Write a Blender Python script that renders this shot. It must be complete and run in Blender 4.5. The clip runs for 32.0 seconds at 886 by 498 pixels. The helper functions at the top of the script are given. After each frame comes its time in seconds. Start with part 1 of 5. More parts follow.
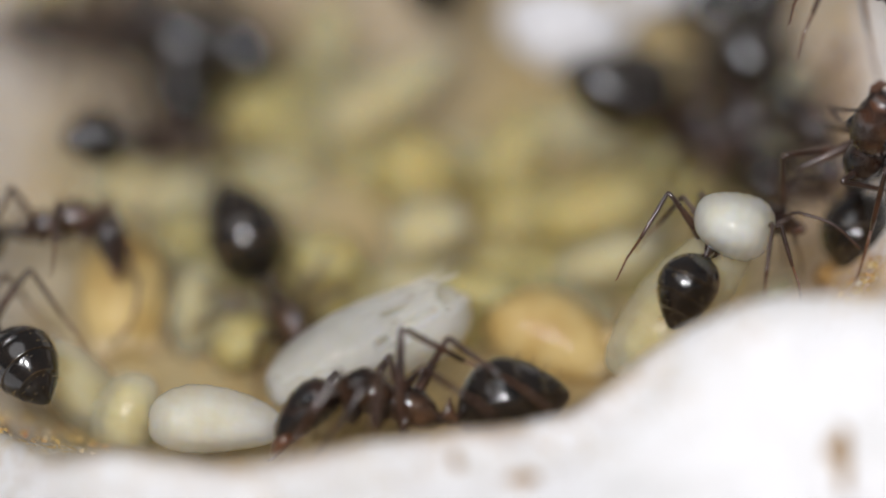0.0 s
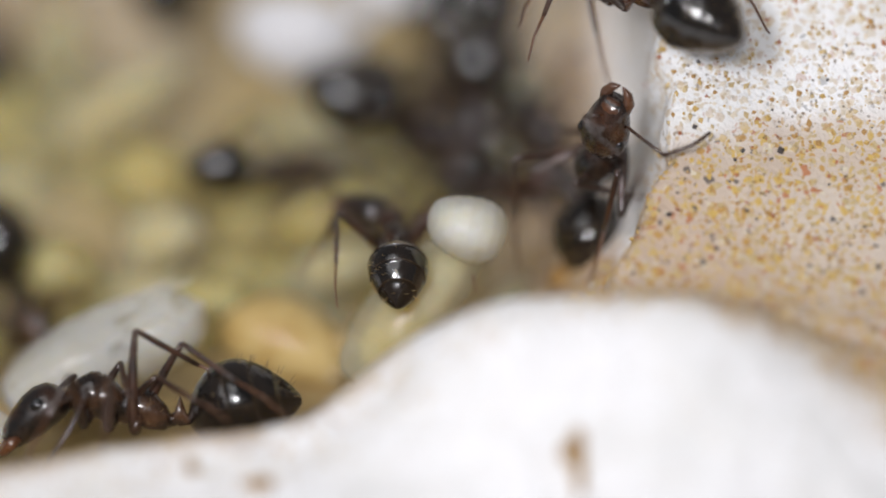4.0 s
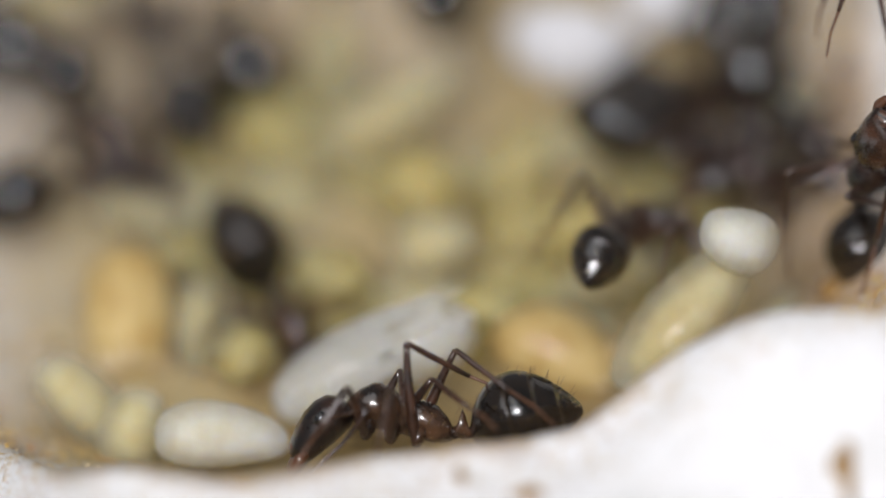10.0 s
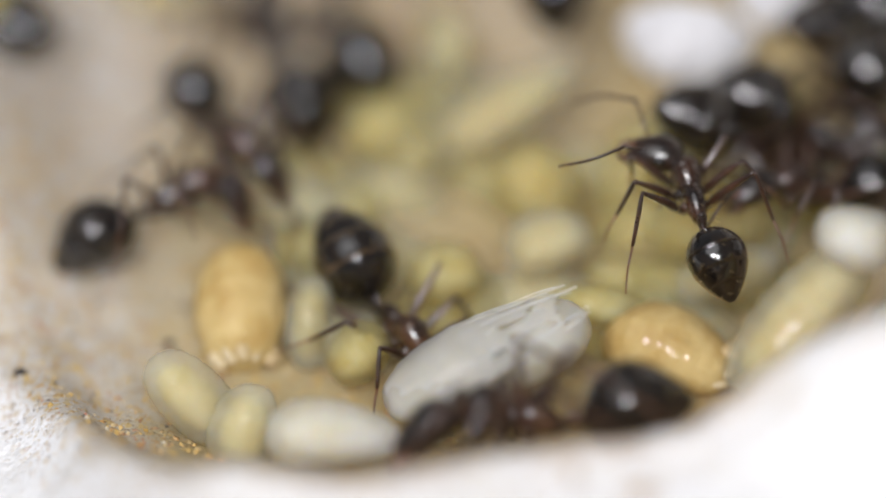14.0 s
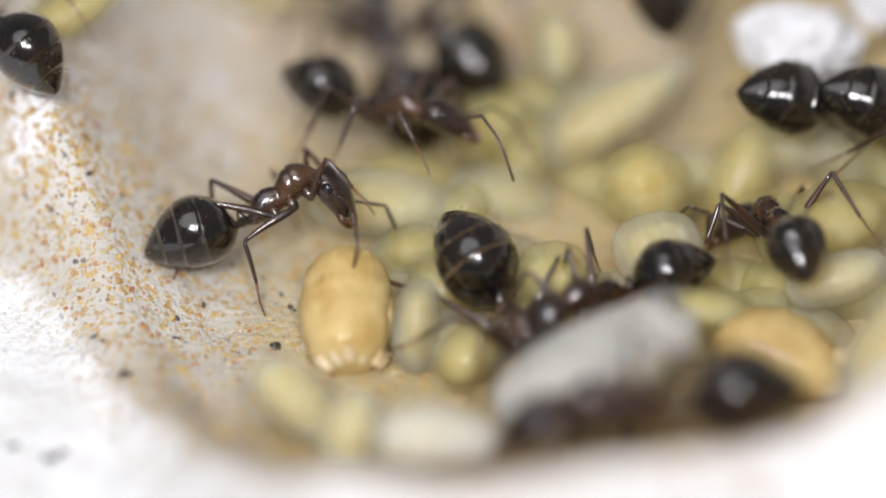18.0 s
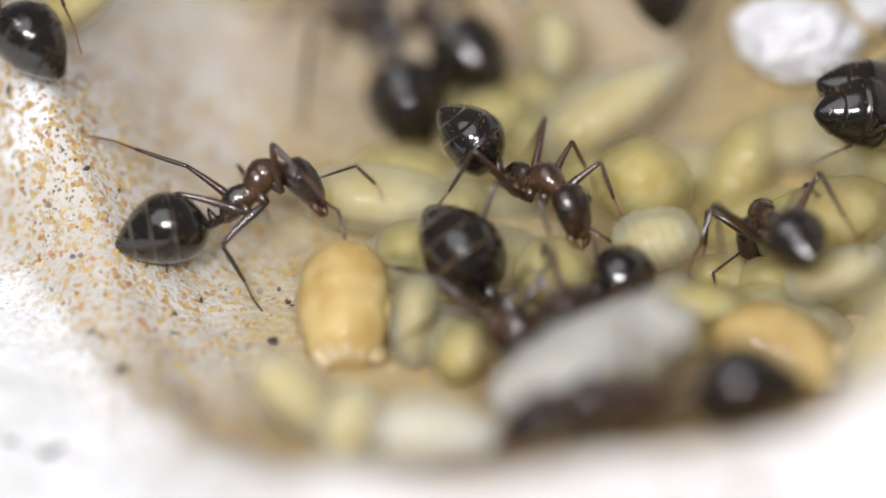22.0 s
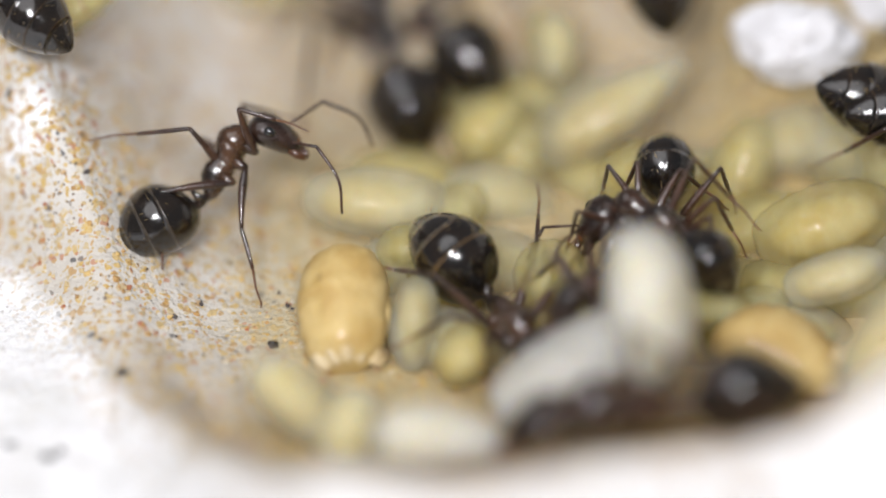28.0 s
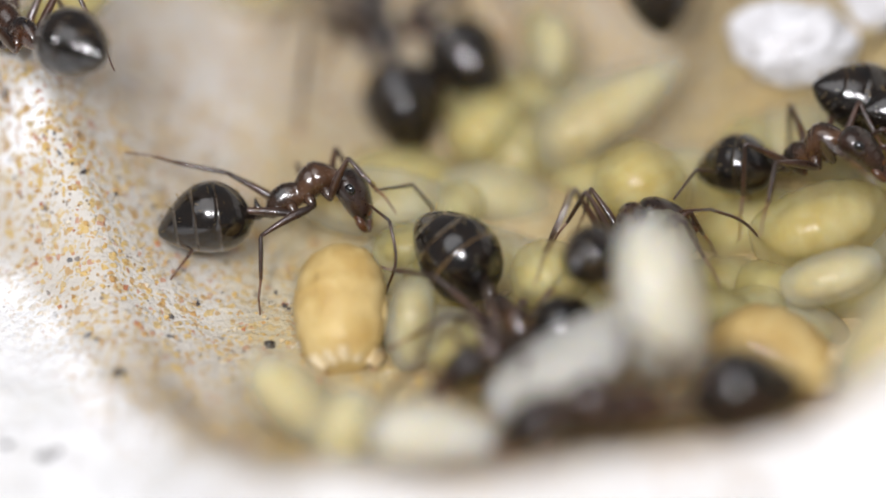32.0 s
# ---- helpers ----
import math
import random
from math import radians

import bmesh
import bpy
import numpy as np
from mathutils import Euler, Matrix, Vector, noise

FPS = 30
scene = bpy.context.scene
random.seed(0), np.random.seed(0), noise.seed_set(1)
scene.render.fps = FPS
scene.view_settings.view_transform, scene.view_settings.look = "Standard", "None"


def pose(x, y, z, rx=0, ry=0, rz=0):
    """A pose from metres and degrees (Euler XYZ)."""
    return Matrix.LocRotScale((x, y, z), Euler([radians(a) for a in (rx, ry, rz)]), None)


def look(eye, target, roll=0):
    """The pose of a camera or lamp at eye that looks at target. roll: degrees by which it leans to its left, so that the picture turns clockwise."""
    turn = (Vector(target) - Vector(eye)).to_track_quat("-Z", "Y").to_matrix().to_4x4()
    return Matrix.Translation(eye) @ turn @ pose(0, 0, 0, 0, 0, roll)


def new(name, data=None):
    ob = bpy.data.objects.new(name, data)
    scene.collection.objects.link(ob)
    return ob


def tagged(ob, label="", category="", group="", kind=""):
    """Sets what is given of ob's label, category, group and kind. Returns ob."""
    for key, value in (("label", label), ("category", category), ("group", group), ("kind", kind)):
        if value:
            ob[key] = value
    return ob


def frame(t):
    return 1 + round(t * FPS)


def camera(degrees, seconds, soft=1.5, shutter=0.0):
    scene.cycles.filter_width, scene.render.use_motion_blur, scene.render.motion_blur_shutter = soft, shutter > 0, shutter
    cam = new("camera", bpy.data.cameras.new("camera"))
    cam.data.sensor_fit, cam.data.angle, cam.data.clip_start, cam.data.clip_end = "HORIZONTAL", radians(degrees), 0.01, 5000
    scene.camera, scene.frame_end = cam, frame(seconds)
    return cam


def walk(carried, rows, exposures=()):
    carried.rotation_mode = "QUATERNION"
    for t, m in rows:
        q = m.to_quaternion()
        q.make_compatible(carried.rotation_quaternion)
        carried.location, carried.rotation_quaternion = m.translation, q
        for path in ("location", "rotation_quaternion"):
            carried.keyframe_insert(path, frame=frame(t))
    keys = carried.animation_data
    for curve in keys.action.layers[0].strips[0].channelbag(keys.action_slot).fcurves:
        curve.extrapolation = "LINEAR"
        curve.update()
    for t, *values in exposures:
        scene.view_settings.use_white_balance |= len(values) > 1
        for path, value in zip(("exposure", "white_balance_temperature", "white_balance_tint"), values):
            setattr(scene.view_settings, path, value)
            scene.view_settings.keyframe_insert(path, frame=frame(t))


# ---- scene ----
# Lengths of the small world are written in millimetres; MM turns them into metres.
MM = 0.001
cam = camera(2.29, 32.0, soft=1.8, shutter=0.5)
cam.data.dof.use_dof = True
cam.data.dof.focus_distance = 0.6
cam.data.dof.aperture_fstop = 13.5
walk(cam, [
    (0, look((0, -0.464836, 0.386044), (0.006027, -0.000256, -0.004305))),
    (0.5, look((0, -0.464989, 0.386172), (0.006608, -0.000187, -0.004223))),
    (1, look((0, -0.465142, 0.386301), (0.008918, -0.000216, -0.004258))),
    (1.5, look((0, -0.464568, 0.385819), (0.010462, -0.000187, -0.004223))),
    (2, look((0, -0.463993, 0.385336), (0.011411, -0.000138, -0.004164))),
    (2.5, look((0, -0.464376, 0.385658), (0.011839, -0.000197, -0.004234))),
    (3, look((0, -0.465219, 0.386365), (0.013292, -0.000216, -0.004258))),
    (3.5, look((0, -0.465449, 0.386558), (0.013338, -0.000236, -0.004281))),
    (5.5, look((0, -0.465602, 0.386686), (0.013109, -0.000206, -0.004246))),
    (6, look((0, -0.465908, 0.386943), (0.012971, -0.000206, -0.004246))),
    (6.5, look((0, -0.467287, 0.388100), (0.013002, -0.000216, -0.004258))),
    (7, look((0, -0.468819, 0.389386), (0.013032, -0.000216, -0.004258))),
    (7.5, look((0, -0.469202, 0.389707), (0.012956, -0.000177, -0.004211))),
    (8, look((0, -0.468819, 0.389386), (0.012191, -0.000088, -0.004105))),
    (8.5, look((0, -0.467670, 0.388422), (0.010447, -0.000039, -0.004047))),
    (9, look((0, -0.466521, 0.387458), (0.007893, 0.000000, -0.004000))),
    (9.5, look((0, -0.466138, 0.387136), (0.006577, 0.000020, -0.003977))),
    (10, look((0, -0.465755, 0.386815), (0.005889, 0.000010, -0.003988))),
    (10.5, look((0, -0.465487, 0.386590), (0.005889, -0.000020, -0.004023))),
    (11, look((0, -0.465219, 0.386365), (0.005965, -0.000010, -0.004012))),
    (11.5, look((0, -0.464376, 0.385658), (0.005889, -0.000020, -0.004023))),
    (12, look((0, -0.463610, 0.385015), (0.005843, -0.000020, -0.004023))),
    (12.5, look((0, -0.463366, 0.384785), (0.004329, -0.000010, -0.004012))),
    (13, look((0, -0.463136, 0.384592), (0.003671, -0.000029, -0.004035))),
    (13.5, look((0, -0.462907, 0.384399), (0.003335, -0.000020, -0.004023))),
    (14, look((0, -0.462600, 0.384142), (0.002784, -0.000020, -0.004023))),
    (14.5, look((0, -0.461911, 0.383563), (0.002371, -0.000020, -0.004023))),
    (16.5, look((0, -0.459856, 0.381865), (0.002187, -0.000020, -0.004023))),
    (17, look((0, -0.459627, 0.381673), (0.001239, 0.000029, -0.003965))),
    (17.5, look((0, -0.459435, 0.381512), (0.000444, 0.000010, -0.003988))),
    (18, look((0, -0.459244, 0.381351), (-0.000153, 0.000029, -0.003965))),
    (18.5, look((0, -0.459052, 0.381190), (-0.000214, 0.000029, -0.003965))),
    (19, look((0, -0.458861, 0.381030), (-0.000306, 0.000029, -0.003965))),
    (19.5, look((0, -0.458248, 0.380516), (-0.000260, 0.000010, -0.003988))),
    (20, look((0, -0.457635, 0.380001), (-0.000184, 0.000010, -0.003988))),
    (20.5, look((0, -0.457865, 0.380194), (-0.000046, 0.000010, -0.003988))),
    (21, look((0, -0.458095, 0.380387), (-0.000107, -0.000059, -0.004070))),
    (21.5, look((0, -0.458401, 0.380644), (-0.000153, -0.000049, -0.004059))),
    (22, look((0, -0.458707, 0.380901), (-0.000092, -0.000059, -0.004070))),
    (22.5, look((0, -0.458822, 0.380998), (-0.000184, -0.000049, -0.004059))),
    (23, look((0, -0.458937, 0.381094), (-0.000138, -0.000049, -0.004059))),
    (23.5, look((0, -0.458953, 0.381107), (-0.000092, -0.000029, -0.004035))),
    (24, look((0, -0.458968, 0.381120), (-0.000107, -0.000029, -0.004035))),
    (24.5, look((0, -0.458983, 0.381133), (-0.000153, -0.000108, -0.004129))),
    (25, look((0, -0.458999, 0.381145), (-0.000275, -0.000108, -0.004129))),
    (25.5, look((0, -0.459014, 0.381158), (-0.000153, -0.000059, -0.004070))),
    (27.5, look((0, -0.459075, 0.381210), (-0.000229, -0.000059, -0.004070))),
    (28, look((0, -0.459090, 0.381223), (-0.000092, 0.000000, -0.004000))),
    (28.5, look((0, -0.459090, 0.381223), (0.000000, -0.000020, -0.004023))),
    (29, look((0, -0.459090, 0.381223), (0.000000, 0.000000, -0.004000))),
    (32, look((0, -0.459090, 0.381223), (0.000000, 0.000000, -0.004000))),
], exposures=[(0.0, -0.68), (3.0, -0.69), (5.5, -0.76), (8.0, -0.76), (10.0, -0.66), (13.5, -0.52), (17.0, -0.40), (19.0, -0.33), (32.0, -0.33)])

# ---- light: two small lamps by the lens, an added fill over the nest, and the pale room round it ----
world = bpy.data.worlds.new("room")
scene.world = world
world.use_nodes = True
world.node_tree.nodes["Background"].inputs["Color"].default_value = (0.95, 0.95, 1.0, 1)
world.node_tree.nodes["Background"].inputs["Strength"].default_value = 0.21


def lamp(name, eye, target, size, watts, colour):
    data = bpy.data.lights.new(name, "AREA")
    data.shape, data.size, data.energy, data.color = "DISK", size * MM, watts, colour
    ob = new(name, data)
    ob.matrix_world = look(Vector(eye) * MM, Vector(target) * MM)
    return ob


# broad unseen fill, added to brighten the rim from above
lamp("lamp_over_nest", (-105, -70, 300), (2, -4, -2), 300, 0.48, (0.975, 0.975, 1.0))
lamp("lamp_beside_lens", (-38, -118, 134), (2, -2, -4), 36, 0.28, (0.985, 0.97, 1.0))
lamp("lamp_under_lens", (14, -130, 128), (2, -2, -4), 26, 0.16, (0.985, 0.97, 1.0))


# ---- materials ----
def material(name, colour, rough=0.5, metal=0.0):
    m = bpy.data.materials.new(name)
    m.use_nodes = True
    b = m.node_tree.nodes["Principled BSDF"]
    b.inputs["Base Color"].default_value = (*colour, 1)
    b.inputs["Roughness"].default_value = rough
    b.inputs["Metallic"].default_value = metal
    return m, m.node_tree.nodes, m.node_tree.links, b


def texture(nodes, links, kind, scale, detail=3.0):
    t = nodes.new("ShaderNodeTexNoise" if kind == "noise" else "ShaderNodeTexVoronoi")
    t.inputs["Scale"].default_value = scale
    if kind == "noise":
        t.inputs["Detail"].default_value = detail
    c = nodes.new("ShaderNodeTexCoord")
    links.new(c.outputs["Object"], t.inputs["Vector"])
    return t


def ramp(nodes, links, source, stops, smooth=True):
    r = nodes.new("ShaderNodeValToRGB")
    r.color_ramp.interpolation = "LINEAR" if smooth else "CONSTANT"
    while len(r.color_ramp.elements) < len(stops):
        r.color_ramp.elements.new(0.5)
    for e, (at, c) in zip(r.color_ramp.elements, stops):
        e.position, e.color = at, (*c, 1) if len(c) == 3 else c
    links.new(source, r.inputs["Fac"])
    return r


def mix(nodes, links, fac, a, b):
    m = nodes.new("ShaderNodeMix")
    m.data_type = "RGBA"
    for value, socket in ((fac, m.inputs[0]), (a, m.inputs[6]), (b, m.inputs[7])):
        if isinstance(value, float):
            socket.default_value = value
        elif isinstance(value, tuple):
            socket.default_value = (*value, 1)
        else:
            links.new(value, socket)
    return m.outputs[2]


def bump(nodes, links, bsdf, height, distance, strength=0.6):
    n = nodes.new("ShaderNodeBump")
    n.inputs["Distance"].default_value = distance
    n.inputs["Strength"].default_value = strength
    links.new(height, n.inputs["Height"])
    links.new(n.outputs["Normal"], bsdf.inputs["Normal"])


def plaster_material():
    """White plaster on top, stained sandy inside the hollow, with coloured grains set in it."""
    m, n, l, b = material("nest_plaster", (0.8, 0.78, 0.74), 0.75)
    attr = n.new("ShaderNodeAttribute")
    attr.attribute_name = "stain"
    blotch = texture(n, l, "noise", 420, 5)
    broad = texture(n, l, "noise", 110, 3)
    white = ramp(n, l, blotch.outputs["Fac"], [(0.3, (0.76, 0.76, 0.75)), (0.6, (0.89, 0.89, 0.90))]).outputs[0]
    rust = ramp(n, l, broad.outputs["Fac"], [(0.35, (0.44, 0.285, 0.19)), (0.5, (0.51, 0.375, 0.275)), (0.68, (0.58, 0.495, 0.41))]).outputs[0]
    cream = ramp(n, l, broad.outputs["Fac"], [(0.33, (0.42, 0.365, 0.30)), (0.5, (0.51, 0.47, 0.41)), (0.66, (0.62, 0.595, 0.55))]).outputs[0]
    floor_tone = ramp(n, l, broad.outputs["Fac"], [(0.35, (0.33, 0.25, 0.09)), (0.65, (0.45, 0.365, 0.175))]).outputs[0]
    sep = n.new("ShaderNodeSeparateColor")
    l.new(attr.outputs["Color"], sep.inputs[0])
    sand = mix(n, l, attr.outputs["Alpha"], rust, cream)
    base = mix(n, l, sep.outputs[0], white, sand)
    base = mix(n, l, sep.outputs[1], base, floor_tone)
    # grains: cells of a warped mosaic in two sizes, some of them coloured; and dark pores
    coord = n.new("ShaderNodeTexCoord")
    warp = texture(n, l, "noise", 3600, 2)
    shift = n.new("ShaderNodeVectorMath")
    shift.operation = "MULTIPLY_ADD"
    l.new(warp.outputs["Color"], shift.inputs[0])
    shift.inputs[1].default_value = (0.00036, 0.00036, 0.00036)
    l.new(coord.outputs["Object"], shift.inputs[2])
    colour, relief = base, None
    for scale, share in ((3500, 0.62), (6200, 0.66)):
        cells = n.new("ShaderNodeTexVoronoi")
        cells.inputs["Scale"].default_value = scale
        l.new(shift.outputs[0], cells.inputs["Vector"])
        pick = n.new("ShaderNodeSeparateColor")
        l.new(cells.outputs["Color"], pick.inputs[0])
        inside = ramp(n, l, cells.outputs["Distance"], [(0.36, (1, 1, 1)), (0.50, (0, 0, 0))]).outputs[0]
        grain = ramp(n, l, pick.outputs[0], [(0.0, (0.44, 0.19, 0.09)), (0.06, (0.46, 0.27, 0.08)), (0.3, (0.56, 0.38, 0.11)), (0.62, (0.50, 0.38, 0.19)), (0.88, (0.62, 0.55, 0.42)), (0.955, (0.16, 0.13, 0.11)), (0.985, (0.04, 0.04, 0.05))], False).outputs[0]
        take = ramp(n, l, pick.outputs[1], [(0.0, (1, 1, 1)), (share, (0, 0, 0))], False).outputs[0]
        both = n.new("ShaderNodeMath")
        both.operation = "MULTIPLY"
        l.new(inside, both.inputs[0])
        l.new(take, both.inputs[1])
        amount = n.new("ShaderNodeMath")
        amount.operation = "MULTIPLY"
        l.new(both.outputs[0], amount.inputs[0])
        l.new(sep.outputs[2], amount.inputs[1])
        colour = mix(n, l, amount.outputs[0], colour, grain)
        relief = relief or both
    pores = texture(n, l, "voronoi", 5200)
    hole = ramp(n, l, pores.outputs["Distance"], [(0.12, (1, 1, 1)), (0.24, (0, 0, 0))]).outputs[0]
    some = ramp(n, l, blotch.outputs["Fac"], [(0.45, (0, 0, 0)), (0.6, (0.75, 0.75, 0.75))]).outputs[0]
    pit = n.new("ShaderNodeMath")
    pit.operation = "MULTIPLY"
    l.new(hole, pit.inputs[0])
    l.new(some, pit.inputs[1])
    colour = mix(n, l, pit.outputs[0], colour, (0.22, 0.14, 0.08))
    l.new(colour, b.inputs["Base Color"])
    pits = texture(n, l, "noise", 5200, 4)
    add = n.new("ShaderNodeMath")
    add.operation = "MULTIPLY_ADD"
    l.new(relief.outputs[0], add.inputs[0])
    add.inputs[1].default_value = 0.12
    l.new(pits.outputs["Fac"], add.inputs[2])
    less = n.new("ShaderNodeMath")
    less.operation = "SUBTRACT"
    l.new(add.outputs[0], less.inputs[0])
    l.new(pit.outputs[0], less.inputs[1])
    bump(n, l, b, less.outputs[0], 0.00012, 0.8)
    return m


def brood_material(name, pale, deep, sss=0.55, rough=0.18, clear=0.0, wrinkle=0.00003, wrinkles=6500):
    """Moist translucent skin of larvae and cocoons."""
    m, n, l, b = material(name, pale, rough)
    cloud = texture(n, l, "noise", 900, 3)
    fine = texture(n, l, "noise", wrinkles, 3)
    c = ramp(n, l, cloud.outputs["Fac"], [(0.36, deep), (0.62, pale)]).outputs[0]
    info = n.new("ShaderNodeObjectInfo")
    hsv = n.new("ShaderNodeHueSaturation")
    vary = n.new("ShaderNodeMapRange")
    vary.inputs["To Min"].default_value, vary.inputs["To Max"].default_value = 0.88, 1.08
    l.new(info.outputs["Random"], vary.inputs["Value"])
    l.new(vary.outputs[0], hsv.inputs["Value"])
    l.new(c, hsv.inputs["Color"])
    l.new(hsv.outputs[0], b.inputs["Base Color"])
    b.inputs["Subsurface Weight"].default_value = sss
    b.inputs["Alpha"].default_value = 1 - clear
    b.inputs["IOR"].default_value = 1.16
    b.inputs["Subsurface Radius"].default_value = (1.0, 0.83, 0.55)
    b.inputs["Subsurface Scale"].default_value = 0.003
    b.inputs["Coat Weight"].default_value = 0.35
    b.inputs["Coat Roughness"].default_value = 0.06
    bump(n, l, b, fine.outputs["Fac"], wrinkle, 0.35)
    return m


def shell_material(name, dark, light, rough, grain):
    """Hard ant cuticle: dark, glossy, finely ridged."""
    m, n, l, b = material(name, dark, rough)
    cloud = texture(n, l, "noise", 1300, 4)
    fine = texture(n, l, "noise", 9000, 3)
    l.new(ramp(n, l, cloud.outputs["Fac"], [(0.38, dark), (0.68, light)]).outputs[0], b.inputs["Base Color"])
    l.new(ramp(n, l, fine.outputs["Fac"], [(0.3, (rough * 0.8,) * 3), (0.7, (rough * 1.5,) * 3)]).outputs[0], b.inputs["Roughness"])
    b.inputs["Sheen Weight"].default_value = 0.012
    b.inputs["Sheen Tint"].default_value = (0.8, 0.88, 1.0, 1)
    b.inputs["Coat Weight"].default_value = 0.85
    b.inputs["Coat Roughness"].default_value = 0.04
    bump(n, l, b, fine.outputs["Fac"], 0.00002, grain)
    return m


PLASTER = plaster_material()
# plaster greyed in its colour for the weaker light at the rear
DIMMED_PLASTER = brood_material("dimmed_plaster", (0.77, 0.77, 0.79), (0.64, 0.63, 0.64), 0.0, 0.8, 0.0, 0.0002, 3000)
LARVA_YELLOW = brood_material("larva_skin_yellow", (0.60, 0.52, 0.25), (0.50, 0.405, 0.145), 1.0, 0.18, 0.66)
LARVA_PALE = brood_material("larva_skin_pale", (0.70, 0.65, 0.46), (0.60, 0.53, 0.34), 1.0, 0.16, 0.66)
LARVA_WHITE = brood_material("larva_skin_white", (0.83, 0.79, 0.68), (0.74, 0.68, 0.52), 1.0, 0.14, 0.5)
LARVA_GUT = brood_material("larva_gut", (0.63, 0.53, 0.27), (0.51, 0.40, 0.15), 1.0, 0.5)
LARVA_FAT = brood_material("larva_fat", (0.84, 0.80, 0.68), (0.76, 0.70, 0.54), 1.0, 0.5)
SEED_SKIN = brood_material("seed_husk", (0.60, 0.45, 0.20), (0.46, 0.31, 0.11), 0.2, 0.5, 0.0, 0.00025, 2600)
SEED_FLAKE = brood_material("seed_flake", (0.74, 0.60, 0.36), (0.60, 0.44, 0.22), 0.2, 0.5)
SEED_SCAR = brood_material("seed_scar", (0.42, 0.26, 0.10), (0.30, 0.17, 0.06), 0.0, 0.6)
SILK = brood_material("silk_shroud", (0.92, 0.92, 0.90), (0.85, 0.85, 0.82), 0.2, 0.25, 0.55)
GASTER_BLACK = shell_material("gaster_black", (0.004, 0.0035, 0.0032), (0.016, 0.010, 0.006), 0.13, 0.5)
GASTER_EDGE = shell_material("gaster_edge", (0.014, 0.008, 0.004), (0.05, 0.028, 0.011), 0.22, 0.3)
GASTER_GOLD = shell_material("gaster_gold", (0.08, 0.045, 0.017), (0.22, 0.13, 0.05), 0.22, 0.3)
HEAD_RED = shell_material("head_red", (0.009, 0.006, 0.005), (0.055, 0.022, 0.010), 0.22, 0.4)
BODY_BROWN = shell_material("body_brown", (0.008, 0.0045, 0.0035), (0.066, 0.025, 0.010), 0.24, 0.4)
BODY_RED = shell_material("body_red", (0.010, 0.006, 0.004), (0.085, 0.040, 0.019), 0.2, 0.4)
BODY_DARK = shell_material("body_dark", (0.005, 0.0035, 0.003), (0.030, 0.013, 0.007), 0.3, 0.4)
LEG_BROWN = shell_material("leg_brown", (0.020, 0.010, 0.007), (0.06, 0.024, 0.012), 0.3, 0.3)
FOOT_BROWN = shell_material("foot_brown", (0.08, 0.030, 0.012), (0.16, 0.07, 0.03), 0.35, 0.3)
EYE_BLACK = shell_material("eye_black", (0.004, 0.004, 0.005), (0.012, 0.012, 0.012), 0.12, 0.1)
HAIR = shell_material("golden_hair", (0.22, 0.14, 0.05), (0.35, 0.25, 0.10), 0.4, 0.1)
JAW_RED = shell_material("jaw_red", (0.055, 0.020, 0.008), (0.14, 0.05, 0.016), 0.3, 0.3)


# ---- mesh helpers ----
def mesh_from(name, bm, mats):
    data = bpy.data.meshes.new(name)
    bm.to_mesh(data)
    bm.free()
    for m in mats if isinstance(mats, (list, tuple)) else [mats]:
        data.materials.append(m)
    for p in data.polygons:
        p.use_smooth = True
    return data


def part(name, bm, mats, parent, label=""):
    ob = new(name, mesh_from(name, bm, mats))
    ob.parent = parent
    return tagged(ob, label)


def loft(sections, segs=18, bm=None, k=MM, bands=None):
    """A closed skin over oval rings. A section is x, y, z of its centre and its half width and half height, across the x axis."""
    bm = bm or bmesh.new()
    rings = []
    for x, y, z, ry, rz in sections:
        rings.append([bm.verts.new(((x) * k, (y + ry * math.cos(a)) * k, (z + rz * math.sin(a)) * k)) for a in (2 * math.pi * i / segs for i in range(segs))])
    for j, (a, b) in enumerate(zip(rings, rings[1:])):
        for i in range(segs):
            f = bm.faces.new((a[i], b[i], b[(i + 1) % segs], a[(i + 1) % segs]))
            f.material_index = bands[j] if bands else 0
    for ring, sec, flip in ((rings[0], sections[0], False), (rings[-1], sections[-1], True)):
        c = bm.verts.new((sec[0] * k, sec[1] * k, sec[2] * k))
        for i in range(segs):
            pair = (ring[i], ring[(i + 1) % segs])
            bm.faces.new((c, *(reversed(pair) if flip else pair)))
    bmesh.ops.recalc_face_normals(bm, faces=bm.faces)
    return bm


def tube(points, radii, segs=8, bm=None, k=MM):
    """A tapered limb through the points."""
    bm = bm or bmesh.new()
    points = [Vector(p) for p in points]
    rings = []
    for i, p in enumerate(points):
        way = (points[min(i + 1, len(points) - 1)] - points[max(i - 1, 0)]).normalized()
        side = way.cross(Vector((0.31, 0.17, 0.93))).normalized()
        up = side.cross(way)
        rings.append([bm.verts.new((p + radii[i] * (math.cos(a) * side + math.sin(a) * up)) * k) for a in (2 * math.pi * s / segs for s in range(segs))])
    for a, b in zip(rings, rings[1:]):
        for i in range(segs):
            bm.faces.new((a[i], a[(i + 1) % segs], b[(i + 1) % segs], b[i]))
    bm.faces.new(rings[0])
    bm.faces.new(rings[-1])
    bmesh.ops.recalc_face_normals(bm, faces=bm.faces)
    return bm


